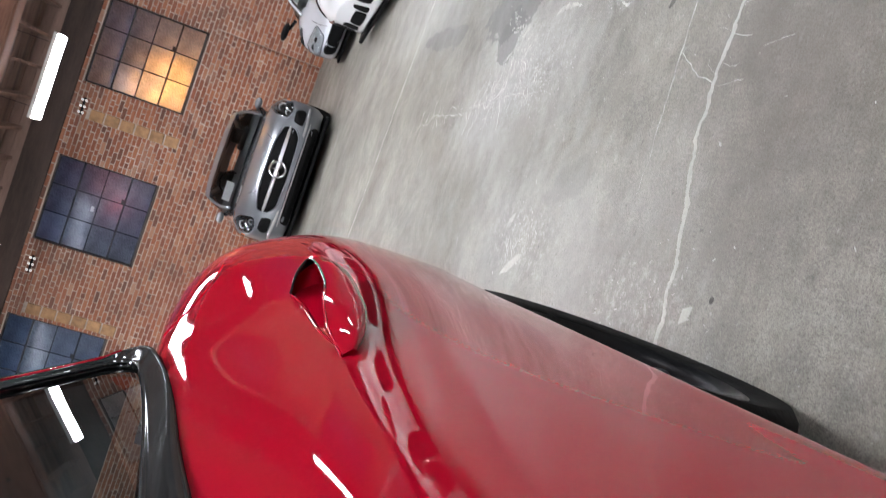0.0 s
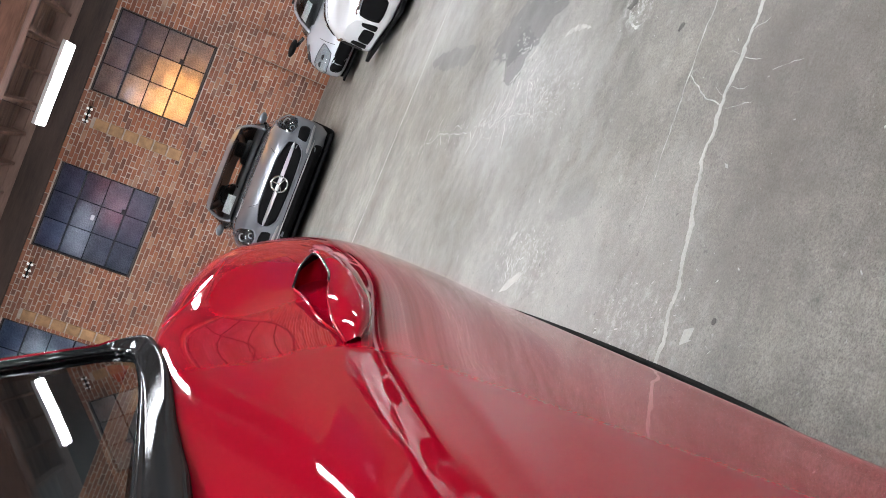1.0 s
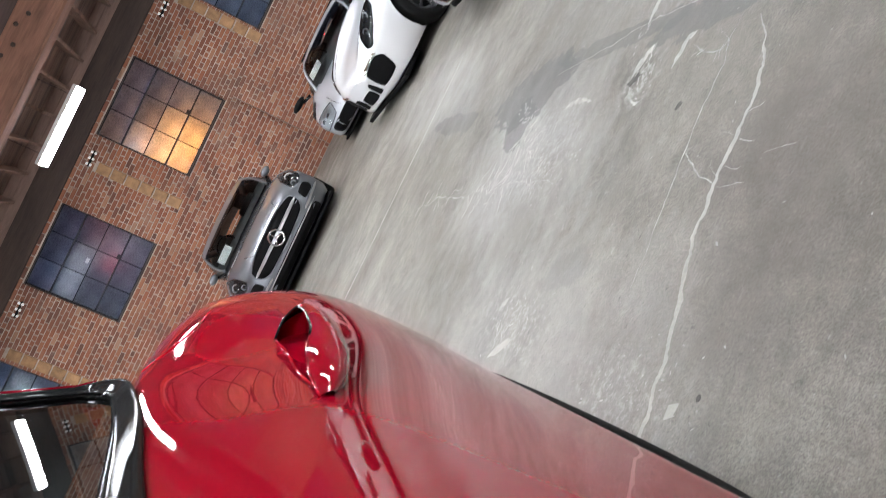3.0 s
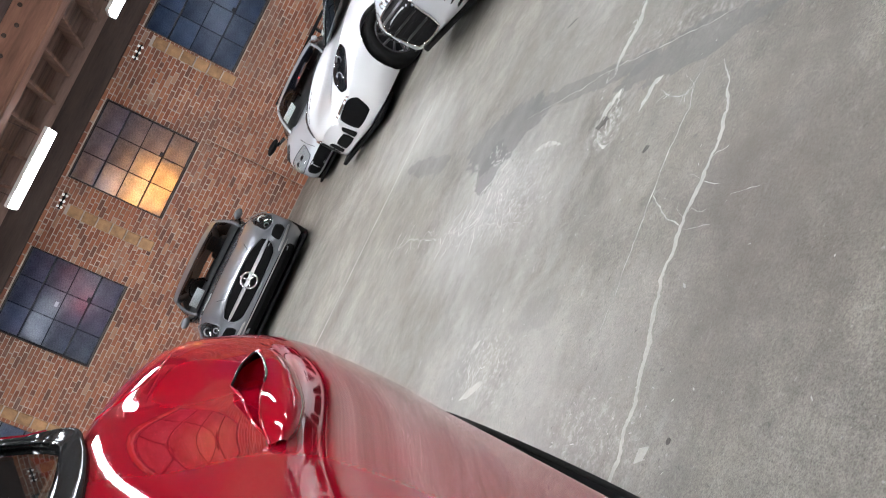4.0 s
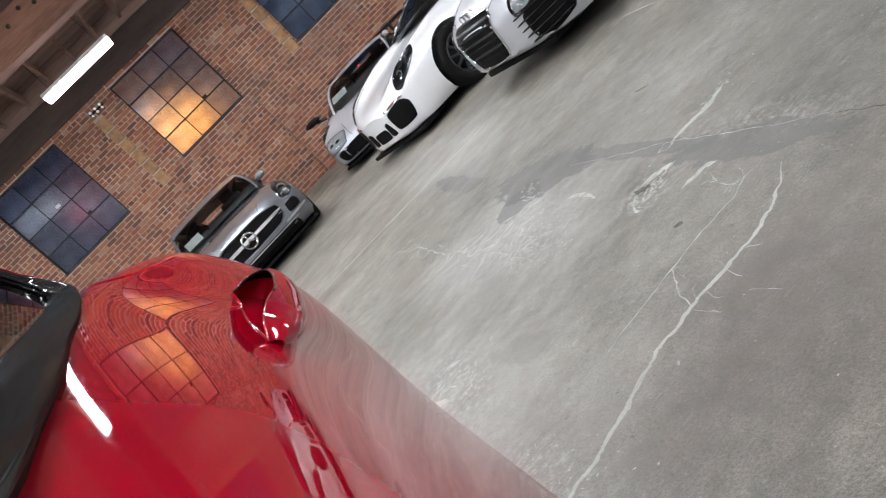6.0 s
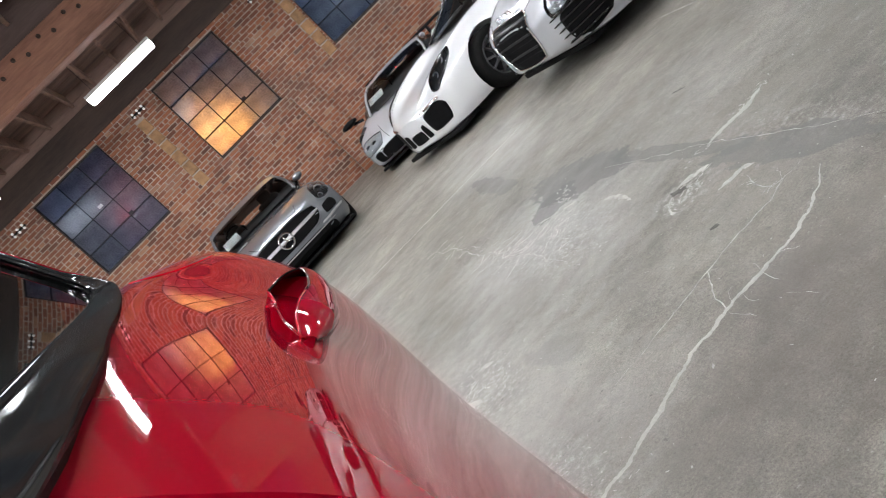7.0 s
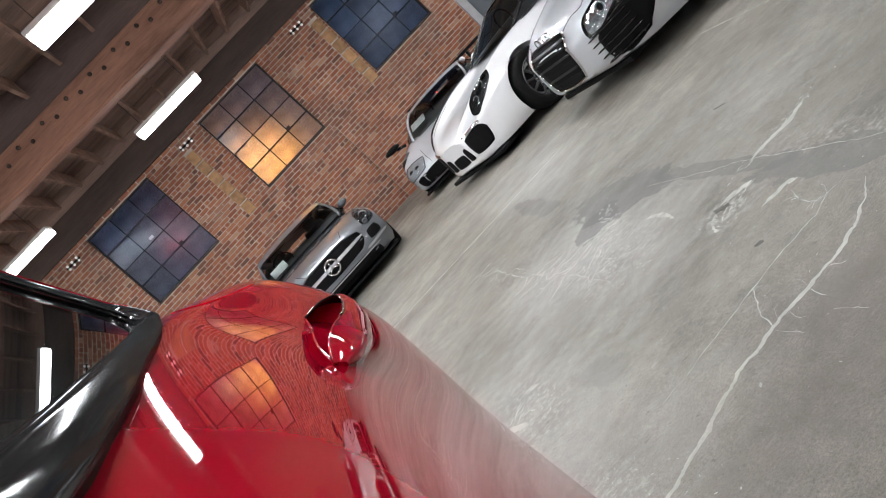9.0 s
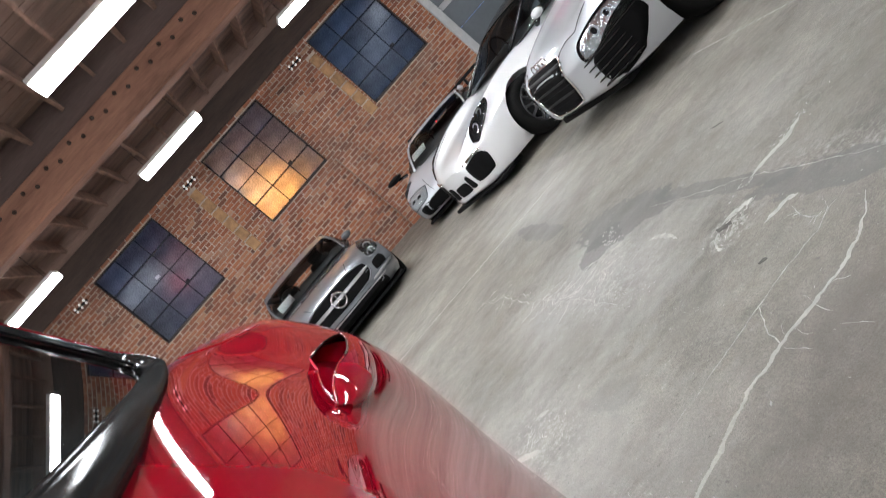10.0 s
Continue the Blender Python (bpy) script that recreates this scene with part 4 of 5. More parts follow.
# pull handle: a red hood over a scooped pocket, open on its upper side
def handle():
    e = new("door_handle")
    e.parent = red
    tagged(e, "red pull handle, a hollow hood over a pocket in the skin")
    along = (skin_at(1.06, 1.060) - skin_at(0.83, 1.060)).normalized()
    s = skin_at(0.945, 1.085) - skin_at(0.945, 1.030)
    s = (s - along * s.dot(along)).normalized()
    n = along.cross(s)
    if n.x < 0:
        n = -n

    def at(a, c, h):
        y, z = 0.945 + a, 1.060 + c * s.z
        y0 = math.floor(y * 50) / 50
        p, q = skin_at(round(y0, 2), z), skin_at(round(y0 + 0.02, 2), z)
        return p + (q - p) * ((y - y0) * 50) + n * h

    def curve(rows, f):
        w = [r[0] for r in rows]
        return [spline(w, [r[k] for r in rows], f) for k in (1, 2, 3)]

    # free rim of the hood, its overhanging belly and its tucked-in foot
    rim = ((0, 0.120, 0.0235, 0.010), (0.15, 0.150, 0.010, 0.028), (0.3, 0.160, -0.008, 0.040), (0.45, 0.100, -0.014, 0.041), (0.6, 0.020, -0.0125, 0.037), (0.75, -0.090, 0.003, 0.024), (0.9, -0.170, 0.009, 0.011), (1, -0.215, 0.007, 0.001))
    belly = ((0, 0.130, 0.024, 0.010), (0.15, 0.175, 0.010, 0.034), (0.3, 0.190, -0.024, 0.052), (0.45, 0.125, -0.054, 0.054), (0.6, 0.030, -0.064, 0.050), (0.75, -0.075, -0.060, 0.045), (0.9, -0.172, -0.038, 0.030), (1, -0.222, -0.010, 0.010))
    foot = ((0, 0.135, 0.0225, -0.001), (0.15, 0.172, 0.010, -0.001), (0.3, 0.188, -0.016, -0.001), (0.45, 0.140, -0.034, -0.001), (0.6, 0.045, -0.042, -0.001), (0.75, -0.060, -0.038, -0.001), (0.9, -0.155, -0.024, -0.001), (1, -0.205, -0.008, -0.001))
    core = at(0.04, -0.008, 0.006)

    def shell(f, g, inset=0.0):
        p, m, q = curve(rim, f), curve(belly, f), curve(foot, f)
        v = at(*[(1 - g) ** 2 * p[k] + 2 * g * (1 - g) * m[k] + g * g * q[k] for k in range(3)])
        d = core - v
        return v + d.normalized() * inset

    def sheet(f0, f1, g0, g1, inset, n=60, m=14):
        bm = bmesh.new()
        rows = [[bm.verts.new(shell(f0 + (f1 - f0) * i / n, g0 + (g1 - g0) * j / m, inset)) for j in range(m + 1)] for i in range(n + 1)]
        for p, q in zip(rows, rows[1:]):
            for j in range(m):
                bm.faces.new((p[j], p[j + 1], q[j + 1], q[j]))
        return outward(bm, at(0.0, -0.015, -0.02))

    part("grip", sheet(0, 1, 0, 1, 0.0), M_RED, e, "glossy red hollow hood")
    part("lining", sheet(0.0, 0.64, 0.0, 0.62, 0.003), M_GLOSSBLACK, e, "black inner lining")
    part("lip", add_tube(bmesh.new(), [shell(0.66 * k / 40, 0.0) for k in range(41)], 0.0016, 8), M_GLOSSBLACK, e)
    part("hem", add_tube(bmesh.new(), [shell(0.66 + 0.34 * k / 20, 0.0) for k in range(21)], 0.0012, 8), M_RED, e)
    edge_line = ((0, 0.120, 0.0235, 0.008), (0.3, 0.070, 0.013, 0.001), (0.65, -0.070, 0.011, 0.000), (1, -0.205, 0.002, 0.000))
    part("ridge", add_tube(bmesh.new(), [at(*curve(edge_line, k / 30)) for k in range(31)], 0.0018, 8), M_RED, e)


handle()

# ---- parked cars ----
from mathutils.bvhtree import BVHTree


class Shape:
    """Tables that shape a car along its length; the nose is at y = 0, and the car faces -y."""

    def __init__(self, ys, half, bottom, shoulder, top, bulge, n=2.6):
        self.ys, self.half, self.bottom, self.shoulder, self.top, self.bulge, self.n = ys, half, bottom, shoulder, top, bulge, n

    def ring(self, y):
        w, zb, zs, zt, bu = (spline(self.ys, t, y) for t in (self.half, self.bottom, self.shoulder, self.top, self.bulge))
        h = [(0.0, zb), (w * 0.80, zb), (w * 0.93, zb + 0.02), (w * 0.985, zb + (zs - zb) * 0.25), (w * 1.0, zb + (zs - zb) * 0.55), (w * 1.0, zb + (zs - zb) * 0.8), (w * 0.995, zs)]
        k = 14
        for i in range(1, k + 1):
            a = 0.5 * math.pi * i / k
            x = w * 0.995 * max(0.0, math.cos(a)) ** (2 / self.n)
            z = zs + (zt - zs) * math.sin(a) ** (2 / self.n)
            z += bu * math.exp(-((x - 0.74 * w) / (0.22 * w)) ** 2)
            h.append((x, z))
        full = [Vector((x, y, z)) for x, z in h] + [Vector((-x, y, z)) for x, z in reversed(h[1:-1])]
        return full + [full[0].copy()]

    def body(self, n=44):
        y0, y1 = self.ys[0], self.ys[-1]
        rows = [self.ring(y0 + (y1 - y0) * (0.5 - 0.5 * math.cos(math.pi * k / n))) for k in range(n + 1)]
        b = loft(rows)
        bmesh.ops.remove_doubles(b, verts=b.verts, dist=1e-5)
        bmesh.ops.recalc_face_normals(b, faces=b.faces)
        return b


def hit_on(tree, x, z, way=(0, 1, 0), start=-3.0):
    d = Vector(way).normalized()
    o = Vector((x, 0, z)) + d * start
    p, nrm, _, _ = tree.ray_cast(o, d)
    return p, nrm


def smooth_outline(pts, per=5):
    """A closed rounded outline through the corner points."""
    out = []
    k = len(pts)
    for i in range(k):
        p0, p1, p2, p3 = (Vector(pts[(i + j - 1) % k]) for j in range(4))
        for s in range(per):
            t = s / per
            a = p1 + (p2 - p1) * t
            c = 0.5 * ((2 * p1) + (p2 - p0) * t + (2 * p0 - 5 * p1 + 4 * p2 - p3) * t * t + (3 * p1 - p0 - 3 * p2 + p3) * t ** 3)
            out.append(a * 0.45 + c * 0.55)
    return out


def plate(tree, pts, lift=0.004, way=(0, 1, 0), mirror=False, dome=0.0, rings=5, skirt=0.02):
    """A panel of the given outline (x, z seen from the front) laid on the body along way, with a turned-in edge."""
    bm = bmesh.new()
    line = smooth_outline(pts)
    if mirror:
        line = [Vector((-p.x, p.y)) for p in line][::-1]
    mid = sum(line, Vector((0, 0))) / len(line)
    d = Vector(way).normalized()
    loops = []
    last = None
    for r in range(rings + 1):
        f = 1 - r / rings * 0.92
        loop = []
        for p in line:
            q = mid + (p - mid) * f
            hp, nrm = hit_on(tree, q.x, q.y, way)
            if hp is None:
                hp, nrm = (last if last else (Vector((q.x, 0.3, q.y)), -d))
            last = (hp, nrm)
            if nrm.dot(d) > 0:
                nrm = -nrm
            loop.append((hp + nrm * (lift + dome * (1 - f * f)), nrm))
        loops.append(loop)
    grid = [[bm.verts.new(p - nrm * skirt) for p, nrm in loops[0]]] + [[bm.verts.new(p) for p, _ in loop] for loop in loops]
    n = len(line)
    for a, c in zip(grid, grid[1:]):
        for j in range(n):
            bm.faces.new((a[j], a[(j + 1) % n], c[(j + 1) % n], c[j]))
    bm.faces.new(grid[-1])
    bmesh.ops.recalc_face_normals(bm, faces=bm.faces)
    return bm


def trim_ring(tree, pts, r=0.008, lift=0.008, way=(0, 1, 0), mirror=False):
    line = smooth_outline(pts)
    if mirror:
        line = [Vector((-p.x, p.y)) for p in line][::-1]
    out = []
    for p in line:
        hp, nrm = hit_on(tree, p.x, p.y, way)
        if hp is not None:
            out.append(hp + (nrm if nrm.dot(Vector(way)) < 0 else -nrm) * lift)
    return add_tube(bmesh.new(), out, r, 8, True)


class Cabin:
    """The glasshouse on a car."""

    def __init__(self, ys, base_z, roof_z, base_w, roof_w):
        self.ys, self.bz, self.rz, self.bw, self.rw = ys, base_z, roof_z, base_w, roof_w

    def half(self, y, lift=0.0):
        bz, rz, bw, rw = (spline(self.ys, t, y) for t in (self.bz, self.rz, self.bw, self.rw))
        h = rz - bz
        pts = [(bw, bz - 0.03), (bw, bz), (bw + (rw - bw) * 0.42, bz + h * 0.42), (bw + (rw - bw) * 0.80, bz + h * 0.80), (rw * 0.985, bz + h * 0.93), (rw * 0.88, rz + 0.002), (rw * 0.55, rz + 0.018), (0.0, rz + 0.026)]
        return [(x + lift * (0.7 if x > 0.01 else 0), z + lift) for x, z in pts]

    def skin(self, y0, y1, n, lift=0.0, first=0, last=8):
        rows = []
        for k in range(n + 1):
            y = y0 + (y1 - y0) * k / n
            h = self.half(y, lift)[first:last]
            rows.append([Vector((x, y, z)) for x, z in h] + [Vector((-x, y, z)) for x, z in reversed(h[:-1] if last == 8 else h)])
        return outward(loft(rows, cap=False), (0, (self.ys[0] + self.ys[-1]) / 2, 0.6))

    def corner(self, y, side, k=4, lift=0.0):
        x, z = self.half(y, lift)[k]
        return Vector((side * x, y, z))


def make_mirror(parent, paint, x, y, z, side, s=1.0, stalk_in=0.12, flat=1.0):
    e = new("door_mirror")
    e.parent = parent
    e.matrix_local = pose(x * side, y, z)
    b = bmesh.new()
    bmesh.ops.create_uvsphere(b, u_segments=18, v_segments=10, radius=1.0, matrix=Matrix.Diagonal((0.105 * s, 0.07 * s, 0.062 * s * flat, 1)))
    part("mirror_shell", b, paint, e)
    b = bmesh.new()
    add_tube(b, [(-side * 0.05, 0.01, -0.045), (-side * stalk_in, 0.03, -0.10)], [0.022, 0.028], 8)
    part("mirror_stalk", b, M_GLOSSBLACK, e)
    b = bmesh.new()
    add_lathe(b, [(0.001, 0.0), (0.05 * s, 0.0), (0.05 * s, 0.006), (0.001, 0.006)], 18, pose(0, 0.068 * s, 0, -90) @ Matrix.Diagonal((1.6, flat, 1, 1)))
    part("mirror_glass", b, M_CHROME, e)


def build_car(name, label, shape, cabin, paint, m, roof_paint, wheels, arch_r, rim_mat, spokes, glass_y, roof_y, seat=M_INTERIOR):
    car = thing(name, label, "car")
    body = part("body", shape.body(), paint, car)
    tree = BVHTree.FromPolygons([v.co.copy() for v in body.data.vertices], [list(p.vertices) for p in body.data.polygons])
    (fx, fy, fr, fw), (rx, ry, rr, rw) = wheels
    cut_arches(body, [(s * fx, fy, fr) for s in (1, -1)] + [(s * rx, ry, rr) for s in (1, -1)], arch_r, 0.17)
    for s in (1, -1):
        make_wheel(car, s * (fx - 0.01), fy, fr, fr, fw, s, rim_mat, spokes)
        make_wheel(car, s * (rx - 0.01), ry, rr, rr, rw, s, rim_mat, spokes)
    y0, y1 = cabin.ys[0], cabin.ys[-1]
    part("cabin_glass", cabin.skin(y0, y1, 26), M_CARGLASS, car, "dark tinted cabin glass")
    part("roof_panel", cabin.skin(roof_y[0], roof_y[1], 18, 0.008, 4, 8), roof_paint, car)
    for s in (1, -1):
        b = bmesh.new()
        k0, k1 = y0 + 0.02, roof_y[0] + 0.02
        add_tube(b, [cabin.corner(k0 + (k1 - k0) * i / 8, s, 4, 0.002) for i in range(9)], 0.022, 8)
        part("front_pillar", b, roof_paint, car)
        b = bmesh.new()
        k0, k1 = roof_y[0], roof_y[1]
        add_tube(b, [cabin.corner(k0 + (k1 - k0) * i / 8, s, 4, 0.0) for i in range(9)], 0.022, 8)
        part("roof_rail", b, roof_paint, car)
        b = bmesh.new()
        k0, k1 = roof_y[1] - 0.05, y1 - 0.05
        add_tube(b, [cabin.corner(k0 + (k1 - k0) * i / 8, s, 3, 0.0) for i in range(9)], 0.055, 8)
        part("rear_pillar", b, paint, car)
        b = bmesh.new()
        add_tube(b, [Vector((s * (spline(cabin.ys, cabin.bw, yy) + 0.004), yy, spline(cabin.ys, cabin.bz, yy) - 0.002)) for yy in [y0 + (y1 - y0) * i / 12 for i in range(13)]], 0.014, 6)
        part("waist_trim", b, M_GLOSSBLACK, car)
    # dark cabin floor, dash and two seats
    rows = []
    for k in range(13):
        yy = y0 + 0.04 + (y1 - y0 - 0.08) * k / 12
        bw, bz = spline(cabin.ys, cabin.bw, yy) - 0.03, spline(cabin.ys, cabin.bz, yy)
        top = spline(shape.ys, shape.top, yy)
        rows.append([Vector((bw * c, yy, max(top, bz - 0.02) + 0.012 + 0.01 * (1 - abs(c)))) for c in (-1, -0.6, 0, 0.6, 1)])
    part("dashboard", loft(rows, cap=False), M_INTERIOR, car)
    ys0 = roof_y[0] + 0.42
    for s in (1, -1):
        b = bmesh.new()
        zt = spline(cabin.ys, cabin.rz, ys0 + 0.1)
        zb = spline(shape.ys, shape.top, ys0)
        add_box(b, s * 0.36 - 0.20, s * 0.36 + 0.20, ys0, ys0 + 0.12, zb - 0.1, zb + 0.11, 0.05)
        add_box(b, s * 0.36 - 0.12, s * 0.36 + 0.12, ys0 + 0.02, ys0 + 0.12, zb + 0.05, min(zt - 0.05, zb + 0.24), 0.04)
        part("seat", b, seat, car)
    b = bmesh.new()
    add_tube(b, [Vector((-0.36 + 0.17 * math.cos(2 * math.pi * k / 24), roof_y[0] - 0.05, spline(shape.ys, shape.top, roof_y[0]) + 0.06 + 0.15 * math.sin(2 * math.pi * k / 24))) for k in range(24)], 0.014, 6, True)
    part("steering_wheel", b, M_BLACK, car)
    car.matrix_world = m
    return car, tree


def both(fn):
    for mir in (False, True):
        fn(mir)


def headlamp(car, tree, pts, way, bulbs, base, rim=None):
    """A lamp let into the body: bowl, ringed projectors, and a clear lens."""
    for mir in (False, True):
        e = part("headlamp", plate(tree, pts, 0.003, way, mir), base, car, "headlamp behind a clear lens")
        for (x, z, r) in bulbs:
            hp, nrm = hit_on(tree, -x if mir else x, z, way)
            if hp is None:
                continue
            if nrm.dot(Vector(way)) > 0:
                nrm = -nrm
            q = Matrix.Translation(hp + nrm * 0.003) @ Vector((0, 0, 1)).rotation_difference((nrm + Vector((0, -0.6, 0))).normalized()).to_matrix().to_4x4()
            b = bmesh.new()
            add_lathe(b, [(r, 0.0), (r, 0.006), (r * 0.93, 0.009), (r * 0.84, 0.006), (r * 0.70, 0.001), (r * 0.70, 0.0)], 22, q, True)
            part("reflector", b, M_RIM_SILVER, e, "bright ring")
            b = bmesh.new()
            add_lathe(b, [(r * 0.70, 0.0), (r * 0.66, 0.003), (r * 0.4, 0.007), (0.001, 0.009)], 18, q)
            part("projector", b, M_LAMP_DARK, e)
        if rim is not None:
            part("lamp_rim", trim_ring(tree, pts, 0.007, 0.006, way, mir), rim, e)
        part("lens", plate(tree, pts, 0.010, way, mir, 0.014), M_LENS, e)


def seam_line(car, tree, pts, way=(0, 1, -0.6), r=0.0035, material=None):
    """A fine shut line drawn over the body, on both sides."""
    for mir in (False, True):
        out = []
        for (ax, az), (bx, bz) in zip(pts, pts[1:]):
            for k in range(6):
                x, z = ax + (bx - ax) * k / 6, az + (bz - az) * k / 6
                hp, nrm = hit_on(tree, -x if mir else x, z, way)
                if hp is not None:
                    out.append(hp + (nrm if nrm.dot(Vector(way)) < 0 else -nrm) * 0.0005)
        if len(out) > 2:
            part("shut_line", add_tube(bmesh.new(), out, r, 6), material or M_BLACK, car)


def windscreen_card(car, cabin, x0, x1, ya, yb):
    """A white sheet behind the foot of the windscreen."""
    rows = []
    for k in range(2):
        y = ya + (yb - ya) * k
        h = cabin.half(y, -0.012)
        z = spline(cabin.ys, cabin.rz, y) - 0.01
        rows.append([Vector((x0, y, z)), Vector((x1, y, z))])
    b = loft(rows, cap=False)
    bmesh.ops.solidify(b, geom=b.faces[:], thickness=0.002)
    part("paper_sheet", b, M_PAPER, car, "white price sheet behind the windscreen", smooth=False)


# grey coupe, nose to the camera
S1 = Shape([0.0, 0.10, 0.35, 0.9, 1.6, 2.1, 2.9, 3.7, 4.3, 4.64],
           [0.62, 0.80, 0.93, 0.985, 0.985, 0.985, 0.985, 0.98, 0.90, 0.62],
           [0.24, 0.17, 0.14, 0.14, 0.15, 0.15, 0.15, 0.16, 0.22, 0.34],
           [0.42, 0.48, 0.55, 0.62, 0.66, 0.70, 0.74, 0.74, 0.70, 0.58],
           [0.52, 0.66, 0.755, 0.83, 0.865, 0.90, 0.93, 0.94, 0.88, 0.70],
           [0.0, 0.0, 0.015, 0.03, 0.015, 0.0, 0.0, 0.02, 0.01, 0.0])
C1 = Cabin([1.58, 1.95, 2.35, 2.80, 3.20, 3.60, 4.0], [0.84, 0.87, 0.89, 0.90, 0.91, 0.92, 0.91], [0.865, 1.02, 1.19, 1.27, 1.27, 1.20, 1.03], [0.72, 0.82, 0.85, 0.85, 0.83, 0.75, 0.58], [0.70, 0.73, 0.69, 0.65, 0.62, 0.57, 0.42])
grey, t1 = build_car("grey_coupe", "dark grey metallic coupe with a wide chrome-barred grille", S1, C1, M_GREYPAINT, pose(-0.22, 11.10, 0, 0, 0, 2.8), M_GREYPAINT,
                     ((0.86, 1.0, 0.335, 0.26), (0.85, 3.68, 0.345, 0.28)), 0.385, M_RIM_DARK, 10, None, (2.36, 3.30))
g_out = [(-0.56, 0.47), (-0.55, 0.60), (-0.28, 0.66), (0.28, 0.66), (0.55, 0.60), (0.56, 0.47), (0.44, 0.385), (0.0, 0.365), (-0.44, 0.385)]
part("grille", plate(t1, g_out, 0.004), M_BLACK, grey, "black mesh grille")
part("grille_surround", trim_ring(t1, g_out, 0.011), M_GREYPAINT, grey)
part("grille_bar", plate(t1, [(-0.50, 0.508), (-0.50, 0.536), (0.50, 0.536), (0.50, 0.508)], 0.022), M_RIM_SILVER, grey, "wide brushed chrome bar")
b = bmesh.new()
hp, nrm = hit_on(t1, 0, 0.52)
add_tube(b, [(0.100 * math.cos(2 * math.pi * k / 32), hp.y - 0.05, 0.522 + 0.100 * math.sin(2 * math.pi * k / 32)) for k in range(32)], 0.013, 8, True)
for k in range(3):
    a = math.pi / 2 + 2 * math.pi * k / 3
    add_tube(b, [(0, hp.y - 0.055, 0.522), (0.094 * math.cos(a), hp.y - 0.05, 0.522 + 0.094 * math.sin(a))], [0.012, 0.005], 8)
part("badge", b, M_CHROME, grey, "round chrome badge with three spokes")
headlamp(grey, t1, [(0.66, 0.60), (0.69, 0.75), (0.80, 0.80), (0.90, 0.70), (0.88, 0.58), (0.76, 0.55)], (0, 1, 0), ((0.80, 0.69, 0.058), (0.735, 0.61, 0.036)), M_LAMP_GREY, M_GREYPAINT)
seam_line(grey, t1, [(0.30, 0.67), (0.36, 0.80), (0.42, 0.98)], (0, 1, -0.5))
part("lip_strip", plate(t1, [(-0.60, 0.298), (-0.60, 0.310), (0.60, 0.310), (0.60, 0.298)], 0.014), M_RIM_SILVER, grey, "thin bright strip under the grille")
for mir in (False, True):
    o = [(0.62, 0.40), (0.64, 0.51), (0.78, 0.52), (0.82, 0.45), (0.79, 0.39)]
    part("side_intake", plate(t1, o, 0.004, mirror=mir), M_BLACK, grey, "black lower air intake")
    part("intake_bar", plate(t1, [(0.50, 0.335), (0.52, 0.36), (0.84, 0.37), (0.84, 0.345)], 0.018, mirror=mir), M_RIM_SILVER, grey)
    part("side_marker", plate(t1, [(0.925, 0.62), (0.925, 0.66), (0.965, 0.66), (0.965, 0.62)], 0.006, mirror=mir), M_AMBER, grey, "amber side marker")
part("lower_mouth", plate(t1, [(-0.64, 0.19), (-0.62, 0.28), (-0.4, 0.32), (0.4, 0.32), (0.62, 0.28), (0.64, 0.19), (0.5, 0.175), (-0.5, 0.175)], 0.005), M_BLACK, grey, "black lower mouth")
part("splitter", box(-0.86, 0.86, 0.10, 0.45, 0.095, 0.135, 0.01), M_BLACK, grey)
for s in (1, -1):
    make_mirror(grey, M_GREYPAINT, 0.885, 2.05, 0.955, s, 0.85, 0.12)
windscreen_card(grey, C1, -0.62, -0.34, 1.72, 1.98)

# silver wedge-shaped car behind
S2 = Shape([0.0, 0.08, 0.4, 0.95, 1.6, 2.4, 3.2, 4.0, 4.4, 4.60],
           [0.66, 0.84, 0.95, 1.00, 1.00, 1.02, 1.03, 1.02, 0.98, 0.90],
           [0.20, 0.15, 0.13, 0.13, 0.14, 0.14, 0.14, 0.16, 0.22, 0.34],
           [0.32, 0.38, 0.46, 0.58, 0.62, 0.66, 0.72, 0.76, 0.76, 0.72],
           [0.38, 0.46, 0.55, 0.68, 0.80, 0.88, 0.93, 0.95, 0.93, 0.88],
           [0.0, 0.0, 0.02, 0.06, 0.02, 0.0, 0.0, 0.03, 0.0, 0.0], 3.2)
C2 = Cabin([1.15, 1.6, 2.0, 2.35, 2.75, 3.3, 3.9], [0.74, 0.79, 0.84, 0.86, 0.88, 0.90, 0.92], [0.76, 0.95, 1.08, 1.13, 1.12, 1.06, 0.97], [0.72, 0.82, 0.85, 0.85, 0.84, 0.76, 0.62], [0.66, 0.66, 0.62, 0.58, 0.57, 0.52, 0.45])
silver, t2 = build_car("silver_wedge_car", "silver low wedge-shaped sports car with a rear wing", S2, C2, M_SILVER, pose(2.25, 12.3, 0, 0, 0, -21), M_SILVER,
                       ((0.88, 0.98, 0.335, 0.25), (0.86, 3.62, 0.35, 0.32)), 0.385, M_RIM_DARK, 10, None, (2.02, 2.9))
for mir in (False, True):
    part("front_intake", plate(t2, [(0.12, 0.19), (0.14, 0.36), (0.74, 0.36), (0.80, 0.30), (0.72, 0.19)], 0.004, mirror=mir), M_BLACK, silver, "large black front intake")
headlamp(silver, t2, [(0.56, 0.43), (0.54, 0.66), (0.88, 0.73), (0.95, 0.55), (0.84, 0.41)], (0, 1, -0.35), ((0.69, 0.55, 0.055), (0.82, 0.57, 0.055)), M_REFLECTOR, M_GREYPAINT)
seam_line(silver, t2, [(0.42, 0.44), (0.50, 0.70), (0.56, 0.95)], (0, 1, -0.5))
